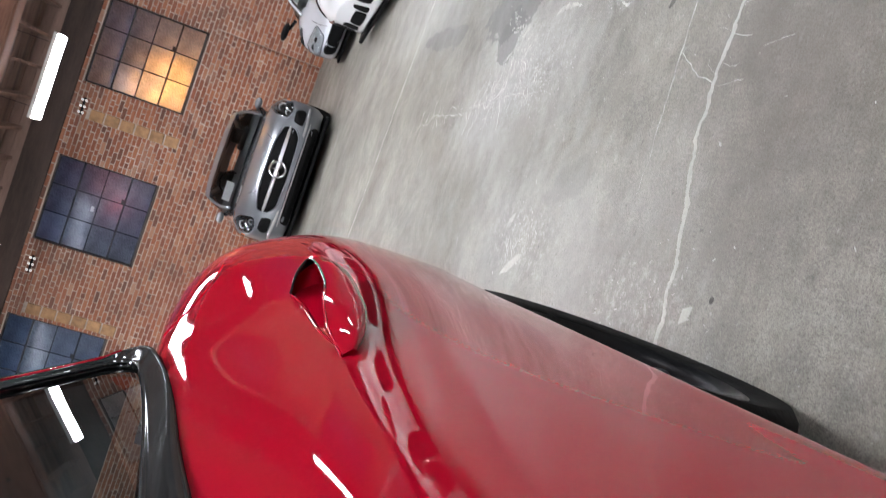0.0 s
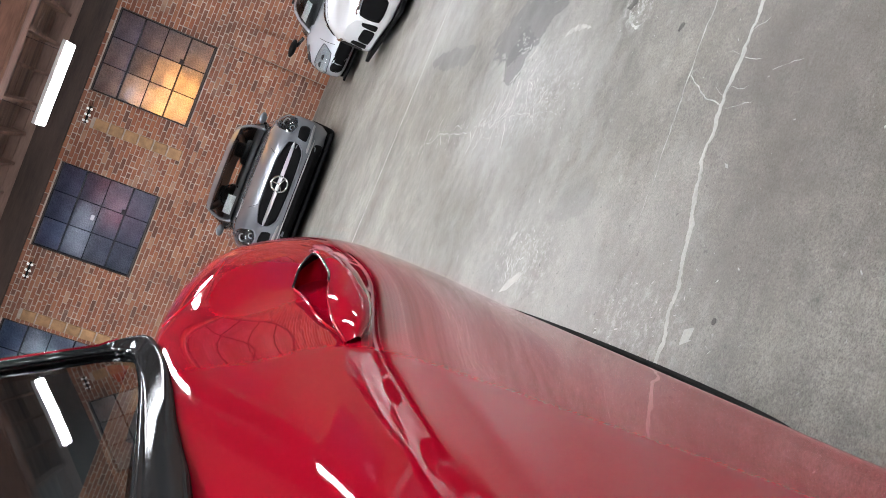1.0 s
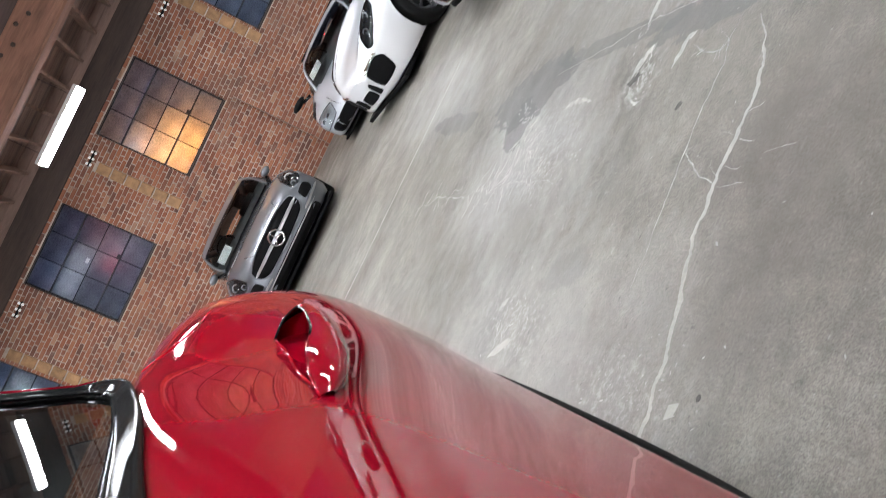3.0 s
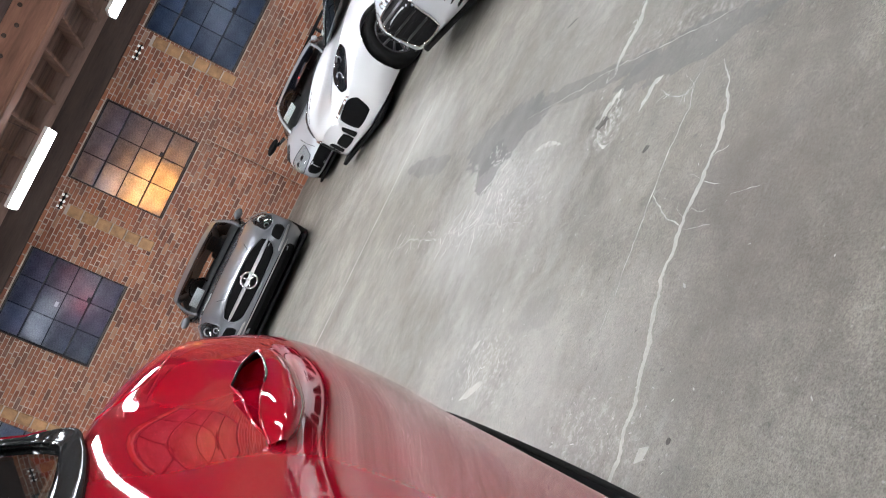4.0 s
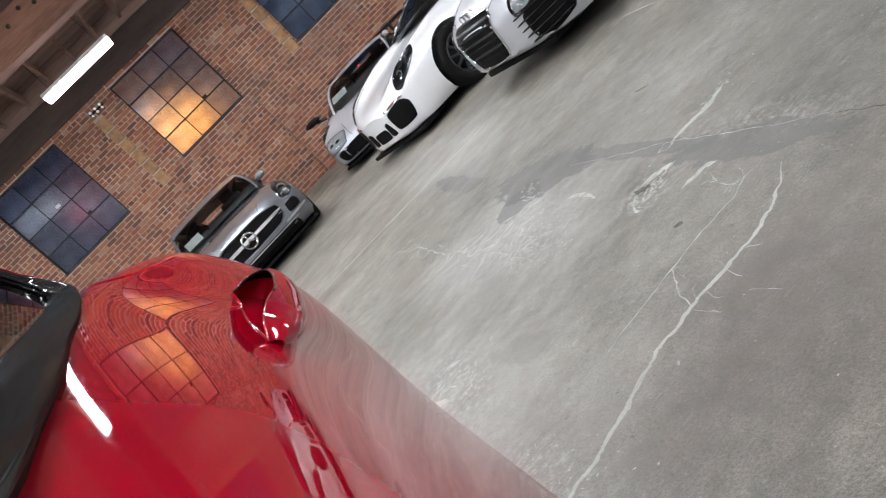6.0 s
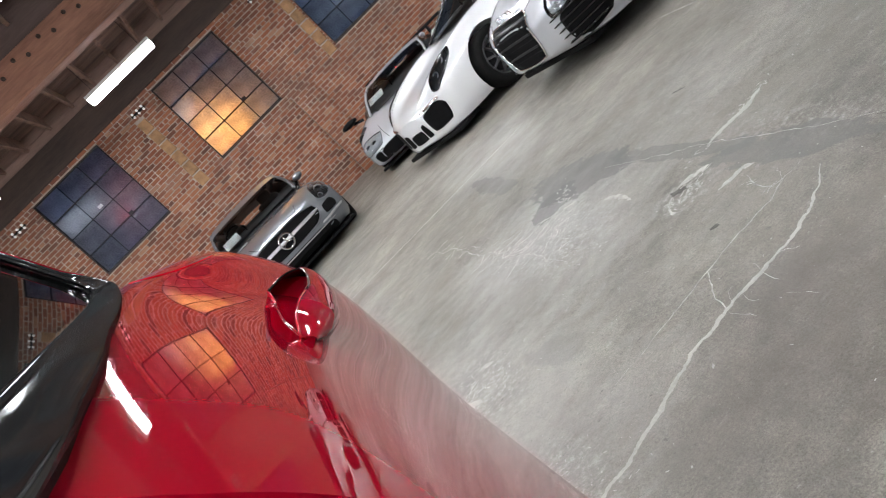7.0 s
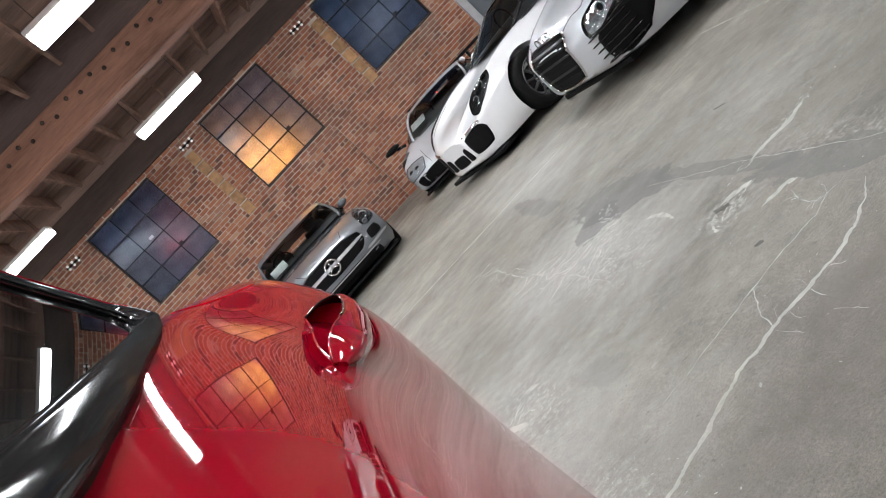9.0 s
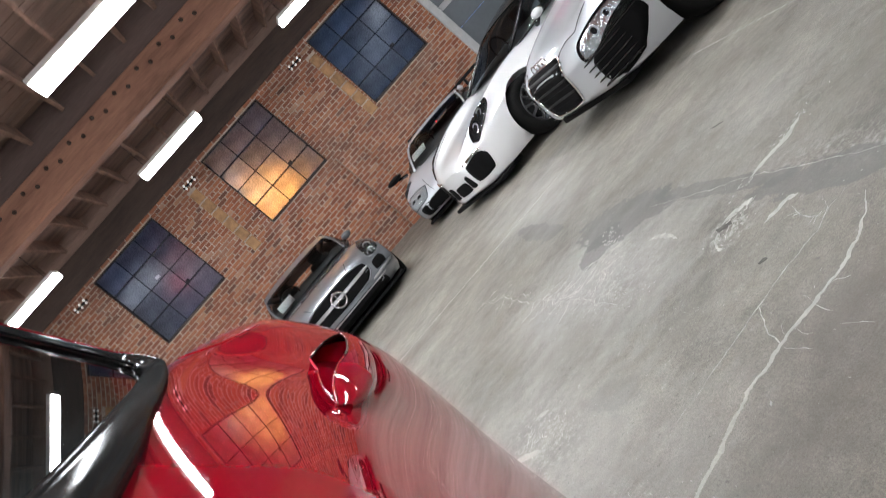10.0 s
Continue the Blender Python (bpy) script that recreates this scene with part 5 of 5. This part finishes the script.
for s in (1, -1):
    make_mirror(silver, M_BLACK, 1.10, 1.62, 0.90, s, 1.45, 0.22, 0.6)
windscreen_card(silver, C2, -0.60, -0.30, 1.42, 1.64)
part("wing_blade", box(-0.98, 0.98, 4.22, 4.60, 1.10, 1.16, 0.02), M_BLACK, silver, "black rear wing blade")
for s in (1, -1):
    part("wing_post", box(s * 0.62 - 0.02, s * 0.62 + 0.02, 4.25, 4.5, 0.88, 1.102, 0.006), M_BLACK, silver)
b = bmesh.new()
bmesh.ops.create_uvsphere(b, u_segments=10, v_segments=6, radius=0.012, matrix=pose(0.05, 1.95, 1.02))
part("alarm_lamp", b, glow("red_alarm_lamp", (1, 0.03, 0.03), 8), silver, "tiny red alarm lamp")
part("splitter", box(-0.86, 0.86, 0.06, 0.4, 0.085, 0.12, 0.01), M_BLACK, silver)

# white coupe with round-cornered lamps
S3 = Shape([0.0, 0.10, 0.35, 0.9, 1.5, 2.1, 2.9, 3.6, 4.2, 4.52],
           [0.28, 0.56, 0.82, 0.94, 0.93, 0.92, 0.93, 0.96, 0.90, 0.70],
           [0.16, 0.12, 0.11, 0.11, 0.12, 0.13, 0.14, 0.15, 0.22, 0.36],
           [0.38, 0.44, 0.50, 0.60, 0.64, 0.68, 0.72, 0.74, 0.72, 0.62],
           [0.50, 0.58, 0.66, 0.76, 0.87, 0.93, 0.95, 0.95, 0.88, 0.74],
           [0.0, 0.02, 0.10, 0.13, 0.06, 0.0, 0.0, 0.05, 0.02, 0.0])
C3 = Cabin([1.30, 1.7, 2.1, 2.5, 3.0, 3.5, 4.0], [0.86, 0.89, 0.91, 0.92, 0.92, 0.92, 0.90], [0.875, 1.05, 1.22, 1.29, 1.27, 1.16, 1.0], [0.68, 0.76, 0.79, 0.79, 0.78, 0.70, 0.55], [0.64, 0.64, 0.62, 0.60, 0.58, 0.50, 0.40])
white, t3 = build_car("white_coupe", "glossy white rounded coupe with black wheels", S3, C3, M_WHITE, pose(1.72, 10.0, 0, 0, 0, -73) @ Matrix.Scale(1.05, 4), M_GLOSSBLACK,
                      ((0.855, 0.93, 0.335, 0.25), (0.85, 3.45, 0.345, 0.30)), 0.385, M_RIM_GREY, 10, None, (2.05, 3.1))
headlamp(white, t3, [(0.62, 0.66), (0.595, 0.80), (0.64, 1.00), (0.71, 1.10), (0.77, 1.00), (0.765, 0.80), (0.69, 0.65)], (0, 1, -0.5), ((0.695, 0.96, 0.042), (0.68, 0.81, 0.040)), M_LAMP_DARK, M_GLOSSBLACK)
seam_line(white, t3, [(0.50, 0.78), (0.56, 1.0), (0.60, 1.2)], (0, 1, -0.5), 0.0025)
for mir in (False, True):
    part("front_intake", plate(t3, [(0.36, 0.23), (0.35, 0.44), (0.60, 0.48), (0.67, 0.40), (0.62, 0.23)], 0.004, mirror=mir), M_BLACK, white, "black side intake")
    part("light_bar", plate(t3, [(0.35, 0.465), (0.355, 0.49), (0.62, 0.51), (0.63, 0.485)], 0.012, mirror=mir), M_CHROME, white, "slim daytime light bar")
part("centre_intake", plate(t3, [(-0.15, 0.21), (-0.14, 0.33), (0.14, 0.33), (0.15, 0.21)], 0.004), M_BLACK, white, "black centre intake")
for mir in (False, True):
    part("intake_slot", plate(t3, [(0.19, 0.22), (0.19, 0.36), (0.27, 0.38), (0.30, 0.22)], 0.004, mirror=mir), M_BLACK, white, "narrow black intake slot")
part("splitter", box(-0.70, 0.70, 0.06, 0.42, 0.070, 0.115, 0.012), M_BLACK, white, "black front lip")
for s in (1, -1):
    make_mirror(white, M_WHITE, 0.95, 1.72, 0.945, s, 0.85, 0.18)

# silver-white coupe with a framed grille, nearest in the row
S4 = Shape([0.0, 0.10, 0.35, 0.9, 1.5, 2.1, 2.9, 3.6, 4.2, 4.44],
           [0.38, 0.60, 0.83, 0.955, 0.95, 0.95, 0.96, 0.97, 0.92, 0.78],
           [0.21, 0.165, 0.125, 0.11, 0.125, 0.13, 0.14, 0.15, 0.22, 0.36],
           [0.40, 0.46, 0.52, 0.60, 0.64, 0.68, 0.72, 0.76, 0.74, 0.66],
           [0.52, 0.62, 0.70, 0.80, 0.88, 0.92, 0.94, 0.95, 0.88, 0.78],
           [0.0, 0.0, 0.03, 0.06, 0.03, 0.0, 0.0, 0.04, 0.02, 0.0])
C4 = Cabin([1.20, 1.6, 2.0, 2.4, 2.9, 3.4, 3.95], [0.85, 0.88, 0.90, 0.91, 0.92, 0.92, 0.90], [0.865, 1.04, 1.19, 1.25, 1.23, 1.13, 0.99], [0.70, 0.78, 0.80, 0.80, 0.79, 0.72, 0.58], [0.66, 0.66, 0.63, 0.60, 0.58, 0.52, 0.42])
pale, t4 = build_car("silver_coupe", "pale silver coupe with a chrome-framed grille and slatted intakes", S4, C4, M_SILVER, pose(2.40, 7.22, 0, 0, 0, -84) @ Matrix.Scale(1.16, 4), M_SILVER,
                     ((0.82, 0.95, 0.335, 0.25), (0.82, 3.58, 0.345, 0.30)), 0.385, M_RIM_DARK, 10, None, (1.95, 3.0))
fr_out = [(-0.29, 0.585), (0.29, 0.585), (0.33, 0.50), (0.25, 0.235), (-0.25, 0.235), (-0.33, 0.50)]
part("grille", plate(t4, fr_out, 0.004), M_BLACK, pale, "black slatted grille")
part("grille_frame", trim_ring(t4, fr_out, 0.009), M_CHROME, pale, "chrome grille frame")
for k in range(6):
    z = 0.275 + 0.052 * k
    w = 0.235 + 0.014 * k
    part("grille_slat", plate(t4, [(-w, z), (-w, z + 0.014), (w, z + 0.014), (w, z)], 0.016), M_RIM_DARK if k % 2 else M_BLACK, pale)
for k in range(4):
    b = bmesh.new()
    hp, nrm = hit_on(t4, -0.105 + 0.07 * k, 0.62, (0, 1, -0.3))
    add_tube(b, [hp + nrm * 0.01 + Vector((0.045 * math.cos(2 * math.pi * j / 20), 0, 0.045 * math.sin(2 * math.pi * j / 20))) for j in range(20)], 0.006, 6, True)
    part("badge_ring", b, M_CHROME, pale)
headlamp(pale, t4, [(0.54, 0.45), (0.57, 0.59), (0.80, 0.73), (0.91, 0.69), (0.84, 0.58), (0.65, 0.47)], (0, 1, -0.3), ((0.70, 0.595, 0.040), (0.79, 0.65, 0.036)), M_LAMP_CUT, M_GLOSSBLACK)
seam_line(pale, t4, [(0.31, 0.60), (0.42, 0.68), (0.54, 0.70), (0.60, 0.90)], (0, 1, -0.45), 0.003)
for mir in (False, True):
    part("side_intake", plate(t4, [(0.57, 0.170), (0.575, 0.38), (0.66, 0.44), (0.85, 0.54), (0.88, 0.38), (0.79, 0.205)], 0.004, mirror=mir), M_BLACK, pale, "black slatted side intake")
    for k in range(5):
        z = 0.205 + 0.050 * k
        part("intake_slat", plate(t4, [(0.525, z), (0.525, z + 0.010), (0.78, z + 0.026), (0.78, z + 0.016)], 0.018, mirror=mir), M_GLOSSBLACK, pale)
part("splitter", box(-0.62, 0.62, 0.14, 0.50, 0.105, 0.150, 0.010), M_BLACK, pale)
for s in (1, -1):
    make_mirror(pale, M_SILVER, 0.97, 1.66, 0.97, s, 0.9, 0.18)

# ---- floor cracks and marks ----
def crack(name, way, width, label, material, seed, jitter=0.02, step=0.05, taper=True, ragged=0.35):
    """A pale or dark line in the floor that wanders, swells and thins."""
    r = random.Random(seed)

    def slow(n, every):
        knots = [r.uniform(-1, 1) for _ in range(n // every + 3)]
        out = []
        for i in range(n):
            k, f = divmod(i / every, 1.0)
            f = f * f * (3 - 2 * f)
            out.append(knots[int(k)] * (1 - f) + knots[int(k) + 1] * f)
        return out

    line = []
    for (ax, ay), (bx, by) in zip(way, way[1:]):
        n = max(2, int(math.hypot(bx - ax, by - ay) / step))
        line += [(ax + (bx - ax) * k / n, ay + (by - ay) * k / n) for k in range(n)]
    line.append(way[-1])
    total = len(line)
    sx, sy, fx, fy = slow(total, 5), slow(total, 5), slow(total, 2), slow(total, 2)
    left, right, edge_l, edge_r = slow(total, 6), slow(total, 6), slow(total, 1), slow(total, 1)
    pts = [Vector((x + jitter * (0.75 * sx[i] + 0.35 * fx[i]), y + jitter * (0.75 * sy[i] + 0.35 * fy[i]), 0)) for i, (x, y) in enumerate(line)]
    bm = bmesh.new()
    rows = []
    for i, p in enumerate(pts):
        d = (pts[min(i + 1, total - 1)] - pts[max(i - 1, 0)]).normalized()
        s = Vector((-d.y, d.x, 0))
        f = i / (total - 1)
        thin = min(1.0, 0.15 + 4 * f, 0.15 + 4 * (1 - f)) if taper else 1
        wl = width * 0.5 * thin * max(0.12, 1 + 0.45 * left[i] + ragged * edge_l[i])
        wr = width * 0.5 * thin * max(0.12, 1 + 0.45 * right[i] + ragged * edge_r[i])
        rows.append([bm.verts.new((p + s * q).to_tuple()[:2] + (h,)) for q, h in ((wl, 0.0004), (wl * 0.7, 0.0010), (-wr * 0.7, 0.0010), (-wr, 0.0004))])
    for a, c in zip(rows, rows[1:]):
        for j in range(3):
            bm.faces.new((a[j], a[j + 1], c[j + 1], c[j]))
    bmesh.ops.recalc_face_normals(bm, faces=bm.faces)
    return part(name, bm, material, floor, label)


MAIN = [(-0.45, 1.98), (-0.11, 2.06), (0.16, 2.12), (0.33, 2.18), (0.46, 2.235), (0.61, 2.245), (0.78, 2.245), (0.91, 2.235), (1.03, 2.28), (1.12, 2.33), (1.22, 2.42)]
crack("filled_crack", MAIN, 0.019, "long pale filled crack in the concrete", M_FILLER, 1, 0.009, 0.008, True, 0.30)
crack("crack_branch", [(0.62, 2.25), (0.66, 2.35), (0.71, 2.46), (0.74, 2.50)], 0.0035, "hairline crack", M_FLAKE, 2, 0.007, 0.010, False, 0.6)
crack("thin_crack", [(0.28, 2.46), (0.45, 2.48), (0.63, 2.50), (0.90, 2.52), (1.05, 2.51), (1.17, 2.55), (1.24, 2.53)], 0.006, "thin pale crack", M_CRACK, 3, 0.010, 0.012, True, 0.5)
crack("thin_crack", [(1.18, 2.79), (1.13, 2.70), (1.12, 2.57), (1.17, 2.55)], 0.005, "thin pale crack", M_CRACK, 16, 0.014, 0.014, True, 0.5)
crack("thin_crack", [(0.50, 6.2), (0.57, 5.65), (0.60, 4.99), (0.62, 4.69), (0.65, 4.49), (0.66, 4.10), (0.67, 3.64)], 0.006, "thin pale crack", M_FLAKE, 4, 0.022, 0.018, True, 0.6)
crack("crack_branch", [(0.62, 4.69), (0.65, 4.52), (0.75, 4.46)], 0.008, "hairline crack", M_FLAKE, 17, 0.016, 0.015, True, 0.6)
crack("crack_branch", [(0.66, 4.10), (0.58, 4.14)], 0.008, "hairline crack", M_FLAKE, 18, 0.012, 0.015, True, 0.6)
for k, way in enumerate(([(0.77, 2.24), (0.765, 2.18), (0.76, 2.13)], [(0.62, 2.23), (0.625, 2.16), (0.63, 2.10)], [(0.72, 2.06), (0.735, 2.0), (0.74, 1.94)])):
    crack("crack_branch", way, 0.0017, "hairline crack", M_FLAKE, 30 + k, 0.006, 0.010, True, 0.7)


def spurs(seed, way, count, length, width, label, lean=1.1):
    """Short jagged cracks that leave a longer one to both sides."""
    r = random.Random(seed)
    for k in range(count):
        i = r.randrange(len(way) - 1)
        f = r.random()
        x, y = way[i][0] + (way[i + 1][0] - way[i][0]) * f, way[i][1] + (way[i + 1][1] - way[i][1]) * f
        a = math.atan2(way[i + 1][1] - way[i][1], way[i + 1][0] - way[i][0]) + r.choice((-1, 1)) * r.gauss(lean, 0.35)
        line = [(x, y)]
        for _ in range(r.randint(2, 5)):
            step = length * r.uniform(0.12, 0.3)
            b = a + r.gauss(0, 0.45)
            x, y = x + step * math.cos(b), y + step * math.sin(b)
            line.append((x, y))
        crack("hairline", line, width * r.uniform(0.5, 1.2), label, M_HAIR if k % 3 else M_FILLER, seed * 100 + k, 0.005, 0.012, True, 0.7)


NET = [(0.50, 6.2), (0.57, 5.65), (0.60, 4.99), (0.62, 4.69), (0.65, 4.49), (0.66, 4.10), (0.67, 3.64)]
spurs(51, NET[2:6], 30, 0.22, 0.0088, "hairline crack")
spurs(52, NET[:3], 10, 0.20, 0.0085, "hairline crack")
spurs(53, [(0.72, 4.30), (0.84, 4.20), (0.90, 4.02)], 16, 0.20, 0.0060, "hairline crack", 0.7)
spurs(54, [(0.70, 4.05), (0.72, 3.72)], 7, 0.18, 0.0055, "hairline crack")
spurs(55, [(1.02, 3.20), (1.12, 3.08), (1.20, 3.16)], 6, 0.10, 0.0045, "hairline crack")
spurs(57, [(0.61, 2.245), (0.78, 2.245), (0.91, 2.235)], 4, 0.10, 0.0014, "hairline crack")
spurs(58, [(1.17, 2.55), (1.12, 2.60), (1.18, 2.78)], 6, 0.10, 0.0022, "hairline crack")
spurs(59, [(0.05, 3.55), (-0.05, 3.30)], 6, 0.14, 0.0055, "hairline crack")
crack("thin_crack", [(1.28, 4.24), (1.31, 3.85), (1.35, 3.57), (1.38, 3.31), (1.39, 3.05), (1.40, 2.75), (1.44, 2.3)], 0.0028, "thin pale crack", M_CRACK, 5, 0.010, 0.02, True, 0.6)
crack("spalled_strip", [(1.37, 3.31), (1.46, 3.31), (1.54, 3.29), (1.63, 3.29), (1.72, 3.32)], 0.036, "pale spalled strip", M_FILLER, 7, 0.012, 0.015, True, 0.5)
crack("spalled_strip", [(1.11, 3.23), (1.19, 3.19), (1.25, 3.14)], 0.050, "pale spalled patch", M_FLAKE, 6, 0.014, 0.014, True, 0.5)
crack("spalled_strip", [(1.07, 3.21), (1.01, 3.17), (0.98, 3.07), (1.00, 3.02)], 0.014, "pale edge of the chipped hole", M_FLAKE, 19, 0.010, 0.012, True, 0.6)
crack("spalled_strip", [(1.11, 2.90), (1.17, 2.87), (1.22, 2.86), (1.25, 2.82)], 0.026, "pale spalled strip", M_FLAKE, 8, 0.010, 0.014, True, 0.5)
crack("spalled_strip", [(0.86, 4.50), (0.94, 4.36), (1.01, 4.24), (1.07, 4.13)], 0.030, "pale edge of an old patch", M_FLAKE, 9, 0.022, 0.018, True, 0.6)
crack("spalled_strip", [(1.03, 3.90), (1.07, 3.77), (1.04, 3.57)], 0.022, "pale spalled strip", M_FLAKE, 20, 0.018, 0.02, True, 0.7)
crack("chipped_hole", [(1.085, 3.24), (1.10, 3.19), (1.11, 3.14)], 0.042, "small dark chipped hole", M_PIT, 10, 0.008, 0.012, True, 0.5)
crack("joint_line", [(1.425, 2.36), (1.43, 2.18), (1.43, 2.06), (1.435, 1.90), (1.44, 1.70), (1.45, 1.45)], 0.0045, "thin dark joint in the concrete", M_PIT, 24, 0.004, 0.012, True, 0.6)
crack("chip", [(0.92, 2.72), (0.94, 2.68)], 0.022, "small dark chip", M_PIT, 21, 0.004, 0.01)
crack("scratch", [(1.82, 4.27), (1.86, 4.16)], 0.012, "short dark scratch", M_PIT, 22, 0.005, 0.02)
crack("chip", [(0.435, 2.09), (0.45, 2.11)], 0.009, "", M_FLAKE, 23, 0.004, 0.01)
crack("saw_cut", [(-1.4, 7.50), (-0.28, 7.38), (0.63, 7.27), (1.9, 7.12)], 0.017, "straight pale saw-cut joint", M_HAIR, 11, 0.001, 0.2, False)
crack("saw_cut", [(2.86, 5.9), (2.87, 5.1), (2.88, 3.4)], 0.018, "straight pale saw-cut joint", M_CRACK, 12, 0.002, 0.2, False)
crack("chip", [(-0.04, 1.98), (0.01, 1.95)], 0.035, "", M_FILLER, 13, 0.01, 0.02)
crack("chip", [(-0.14, 3.42), (-0.05, 3.25)], 0.042, "", M_FILLER, 14, 0.015, 0.03)
crack("chip", [(0.05, 3.54), (0.11, 3.48)], 0.038, "", M_FILLER, 15, 0.015, 0.03)
bm = bmesh.new()
add_lathe(bm, [(0.001, 0.001), (0.009, 0.0008), (0.010, 0.0)], 10, pose(0.04, 1.88, 0))
part("spot", bm, M_PIT, floor, "small dark spot")


def flakes(cx, cy, sx, sy, turn, count, size, seed, label):
    """Small pale flakes where the surface has broken off, joined into one mesh."""
    r = random.Random(seed)
    bm = bmesh.new()
    for _ in range(count):
        u, v = r.gauss(0, sx), r.gauss(0, sy)
        ca, sa = math.cos(turn), math.sin(turn)
        x, y = cx + u * ca - v * sa, cy + u * sa + v * ca
        a = turn + math.pi / 2 + r.gauss(0, 0.7)
        long, wide = size * r.uniform(0.5, 1.9), size * r.uniform(0.15, 0.6)
        n = 9
        low, top = [], []
        for k in range(n):
            q = 2 * math.pi * k / n
            f = r.uniform(0.55, 1.25)
            px, py = long * math.cos(q) * f, wide * math.sin(q) * f
            wx, wy = x + px * math.cos(a) - py * math.sin(a), y + px * math.sin(a) + py * math.cos(a)
            low.append(bm.verts.new((wx, wy, 0.0003)))
            top.append(bm.verts.new((x + (wx - x) * 0.75, y + (wy - y) * 0.75, 0.0009)))
        for k in range(n):
            bm.faces.new((low[k], low[(k + 1) % n], top[(k + 1) % n], top[k]))
        bm.faces.new(top)
    o = part("flakes", bm, M_FLAKE, floor, label)
    tagged(o, label, kind="stuff")


flakes(0.66, 4.45, 0.07, 0.24, 0.10, 170, 0.0075, 71, "pale flaked spots along the cracks")
flakes(0.60, 5.2, 0.05, 0.35, 0.10, 45, 0.007, 72, "pale flaked spots along the cracks")
flakes(0.72, 3.85, 0.08, 0.22, 0.1, 120, 0.007, 79, "pale flaked spots on the floor")
flakes(0.98, 4.25, 0.035, 0.22, -0.45, 110, 0.011, 73, "pale flaked edge of an old patch")
flakes(1.10, 3.15, 0.06, 0.05, 0.3, 60, 0.008, 74, "pale flakes round the chipped hole")
flakes(1.55, 3.32, 0.14, 0.02, 0.0, 50, 0.008, 75, "pale flakes along a spalled strip")
flakes(0.04, 3.35, 0.07, 0.16, 0.2, 50, 0.008, 76, "pale flaked spots on the floor")
flakes(-0.02, 2.25, 0.08, 0.20, 0.3, 70, 0.0055, 77, "pale flaked spots on the floor")
flakes(0.9, 3.3, 0.55, 0.9, 0.0, 160, 0.0035, 78, "scattered pale specks on the floor")

# ---- bricks, last ----
def brick_rows():
    """Places of the bricks: x0, x1, z0, z1 and how far each stands out."""
    r = random.Random(11)
    out = []
    pitch, tall, long, joint = 0.0800, 0.0650, 0.208, 0.0155
    rows = int(4.02 / pitch)
    for k in range(rows):
        z0 = 0.012 + k * pitch
        z1 = z0 + tall
        header = k % 7 == 6
        bl = 0.096 if header else long
        spans = [(-9.5, DOOR_X0 - 0.175)]
        for a, c in WINDOWS:
            if z1 > WIN_Z0 - 0.035 and z0 < WIN_Z1:
                spans = [s for q in spans for s in ((q[0], min(q[1], a - 0.004)), (max(q[0], c + 0.004), q[1])) if s[1] - s[0] > 0.02]
        for xa in (-7.42, -4.36, -0.62, 2.86):
            if z1 > 2.02 and z0 < 3.66:
                spans = [s for q in spans for s in ((q[0], min(q[1], xa - 0.006)), (max(q[0], xa + 0.206), q[1])) if s[1] - s[0] > 0.02]
        if z1 < PIL[2]:
            spans = [s for q in spans for s in ((q[0], min(q[1], PIL[0])), (max(q[0], PIL[0]), min(q[1], PIL[1])), (max(q[0], PIL[1]), q[1])) if s[1] - s[0] > 0.02]
        for a, c in spans:
            x = a - (bl + joint) * (0.5 if k % 2 else 0.0)
            while x < c:
                x0, x1 = max(x, a), min(x + bl + r.uniform(-0.006, 0.006), c)
                if x1 - x0 > 0.025:
                    d = r.uniform(-0.004, 0.004)
                    mid = (x0 + x1) / 2
                    if PIL[0] < mid < PIL[1] and z1 < PIL[2]:
                        d -= PIL[3]
                    out.append((x0, x1, z0 + r.uniform(-0.002, 0.002), z1 + r.uniform(-0.002, 0.002), d))
                x += bl + joint
    return out


singles, rest = [], []
for q in brick_rows():
    near = -0.62 < q[0] and q[1] < 1.74 and 0.95 < q[2] < 2.06
    (singles if near and len(singles) < 290 else rest).append(q)


def brick_mesh(name, qs):
    verts, faces = [], []
    for x0, x1, z0, z1, d in qs:
        y0, e = WALL_Y + d, 0.005
        n = len(verts)
        yb = WALL_Y + 0.013 - (PIL[3] if d < -0.05 else 0)
        verts += [(x0, yb, z0), (x1, yb, z0), (x1, yb, z1), (x0, yb, z1), (x0, y0 + e, z0), (x1, y0 + e, z0), (x1, y0 + e, z1), (x0, y0 + e, z1),
                  (x0 + e, y0, z0 + e), (x1 - e, y0, z0 + e), (x1 - e, y0, z1 - e), (x0 + e, y0, z1 - e)]
        for a, c in ((0, 4), (4, 8)):
            for j in range(4):
                faces.append((n + a + j, n + a + (j + 1) % 4, n + c + (j + 1) % 4, n + c + j))
        faces.append((n + 8, n + 9, n + 10, n + 11))
    me = bpy.data.meshes.new(name)
    me.from_pydata(verts, [], faces)
    return me


me = brick_mesh("bricks", rest)
me.materials.append(M_BRICK)
o = new("bricks", me)
o.parent = wall_north
tagged(o, "weathered red bricks in running bond", kind="stuff")
shared = {}
for x0, x1, z0, z1, d in singles:
    w = round(x1 - x0, 2)
    if w not in shared:
        mm = brick_mesh("brick", [(-w / 2, w / 2, -0.0325, 0.0325, 0.0)])
        mm.materials.append(M_BRICK_ONE)
        shared[w] = mm
    o = new("brick", shared[w])
    o.parent = wall_north
    o.location = ((x0 + x1) / 2, d, (z0 + z1) / 2)
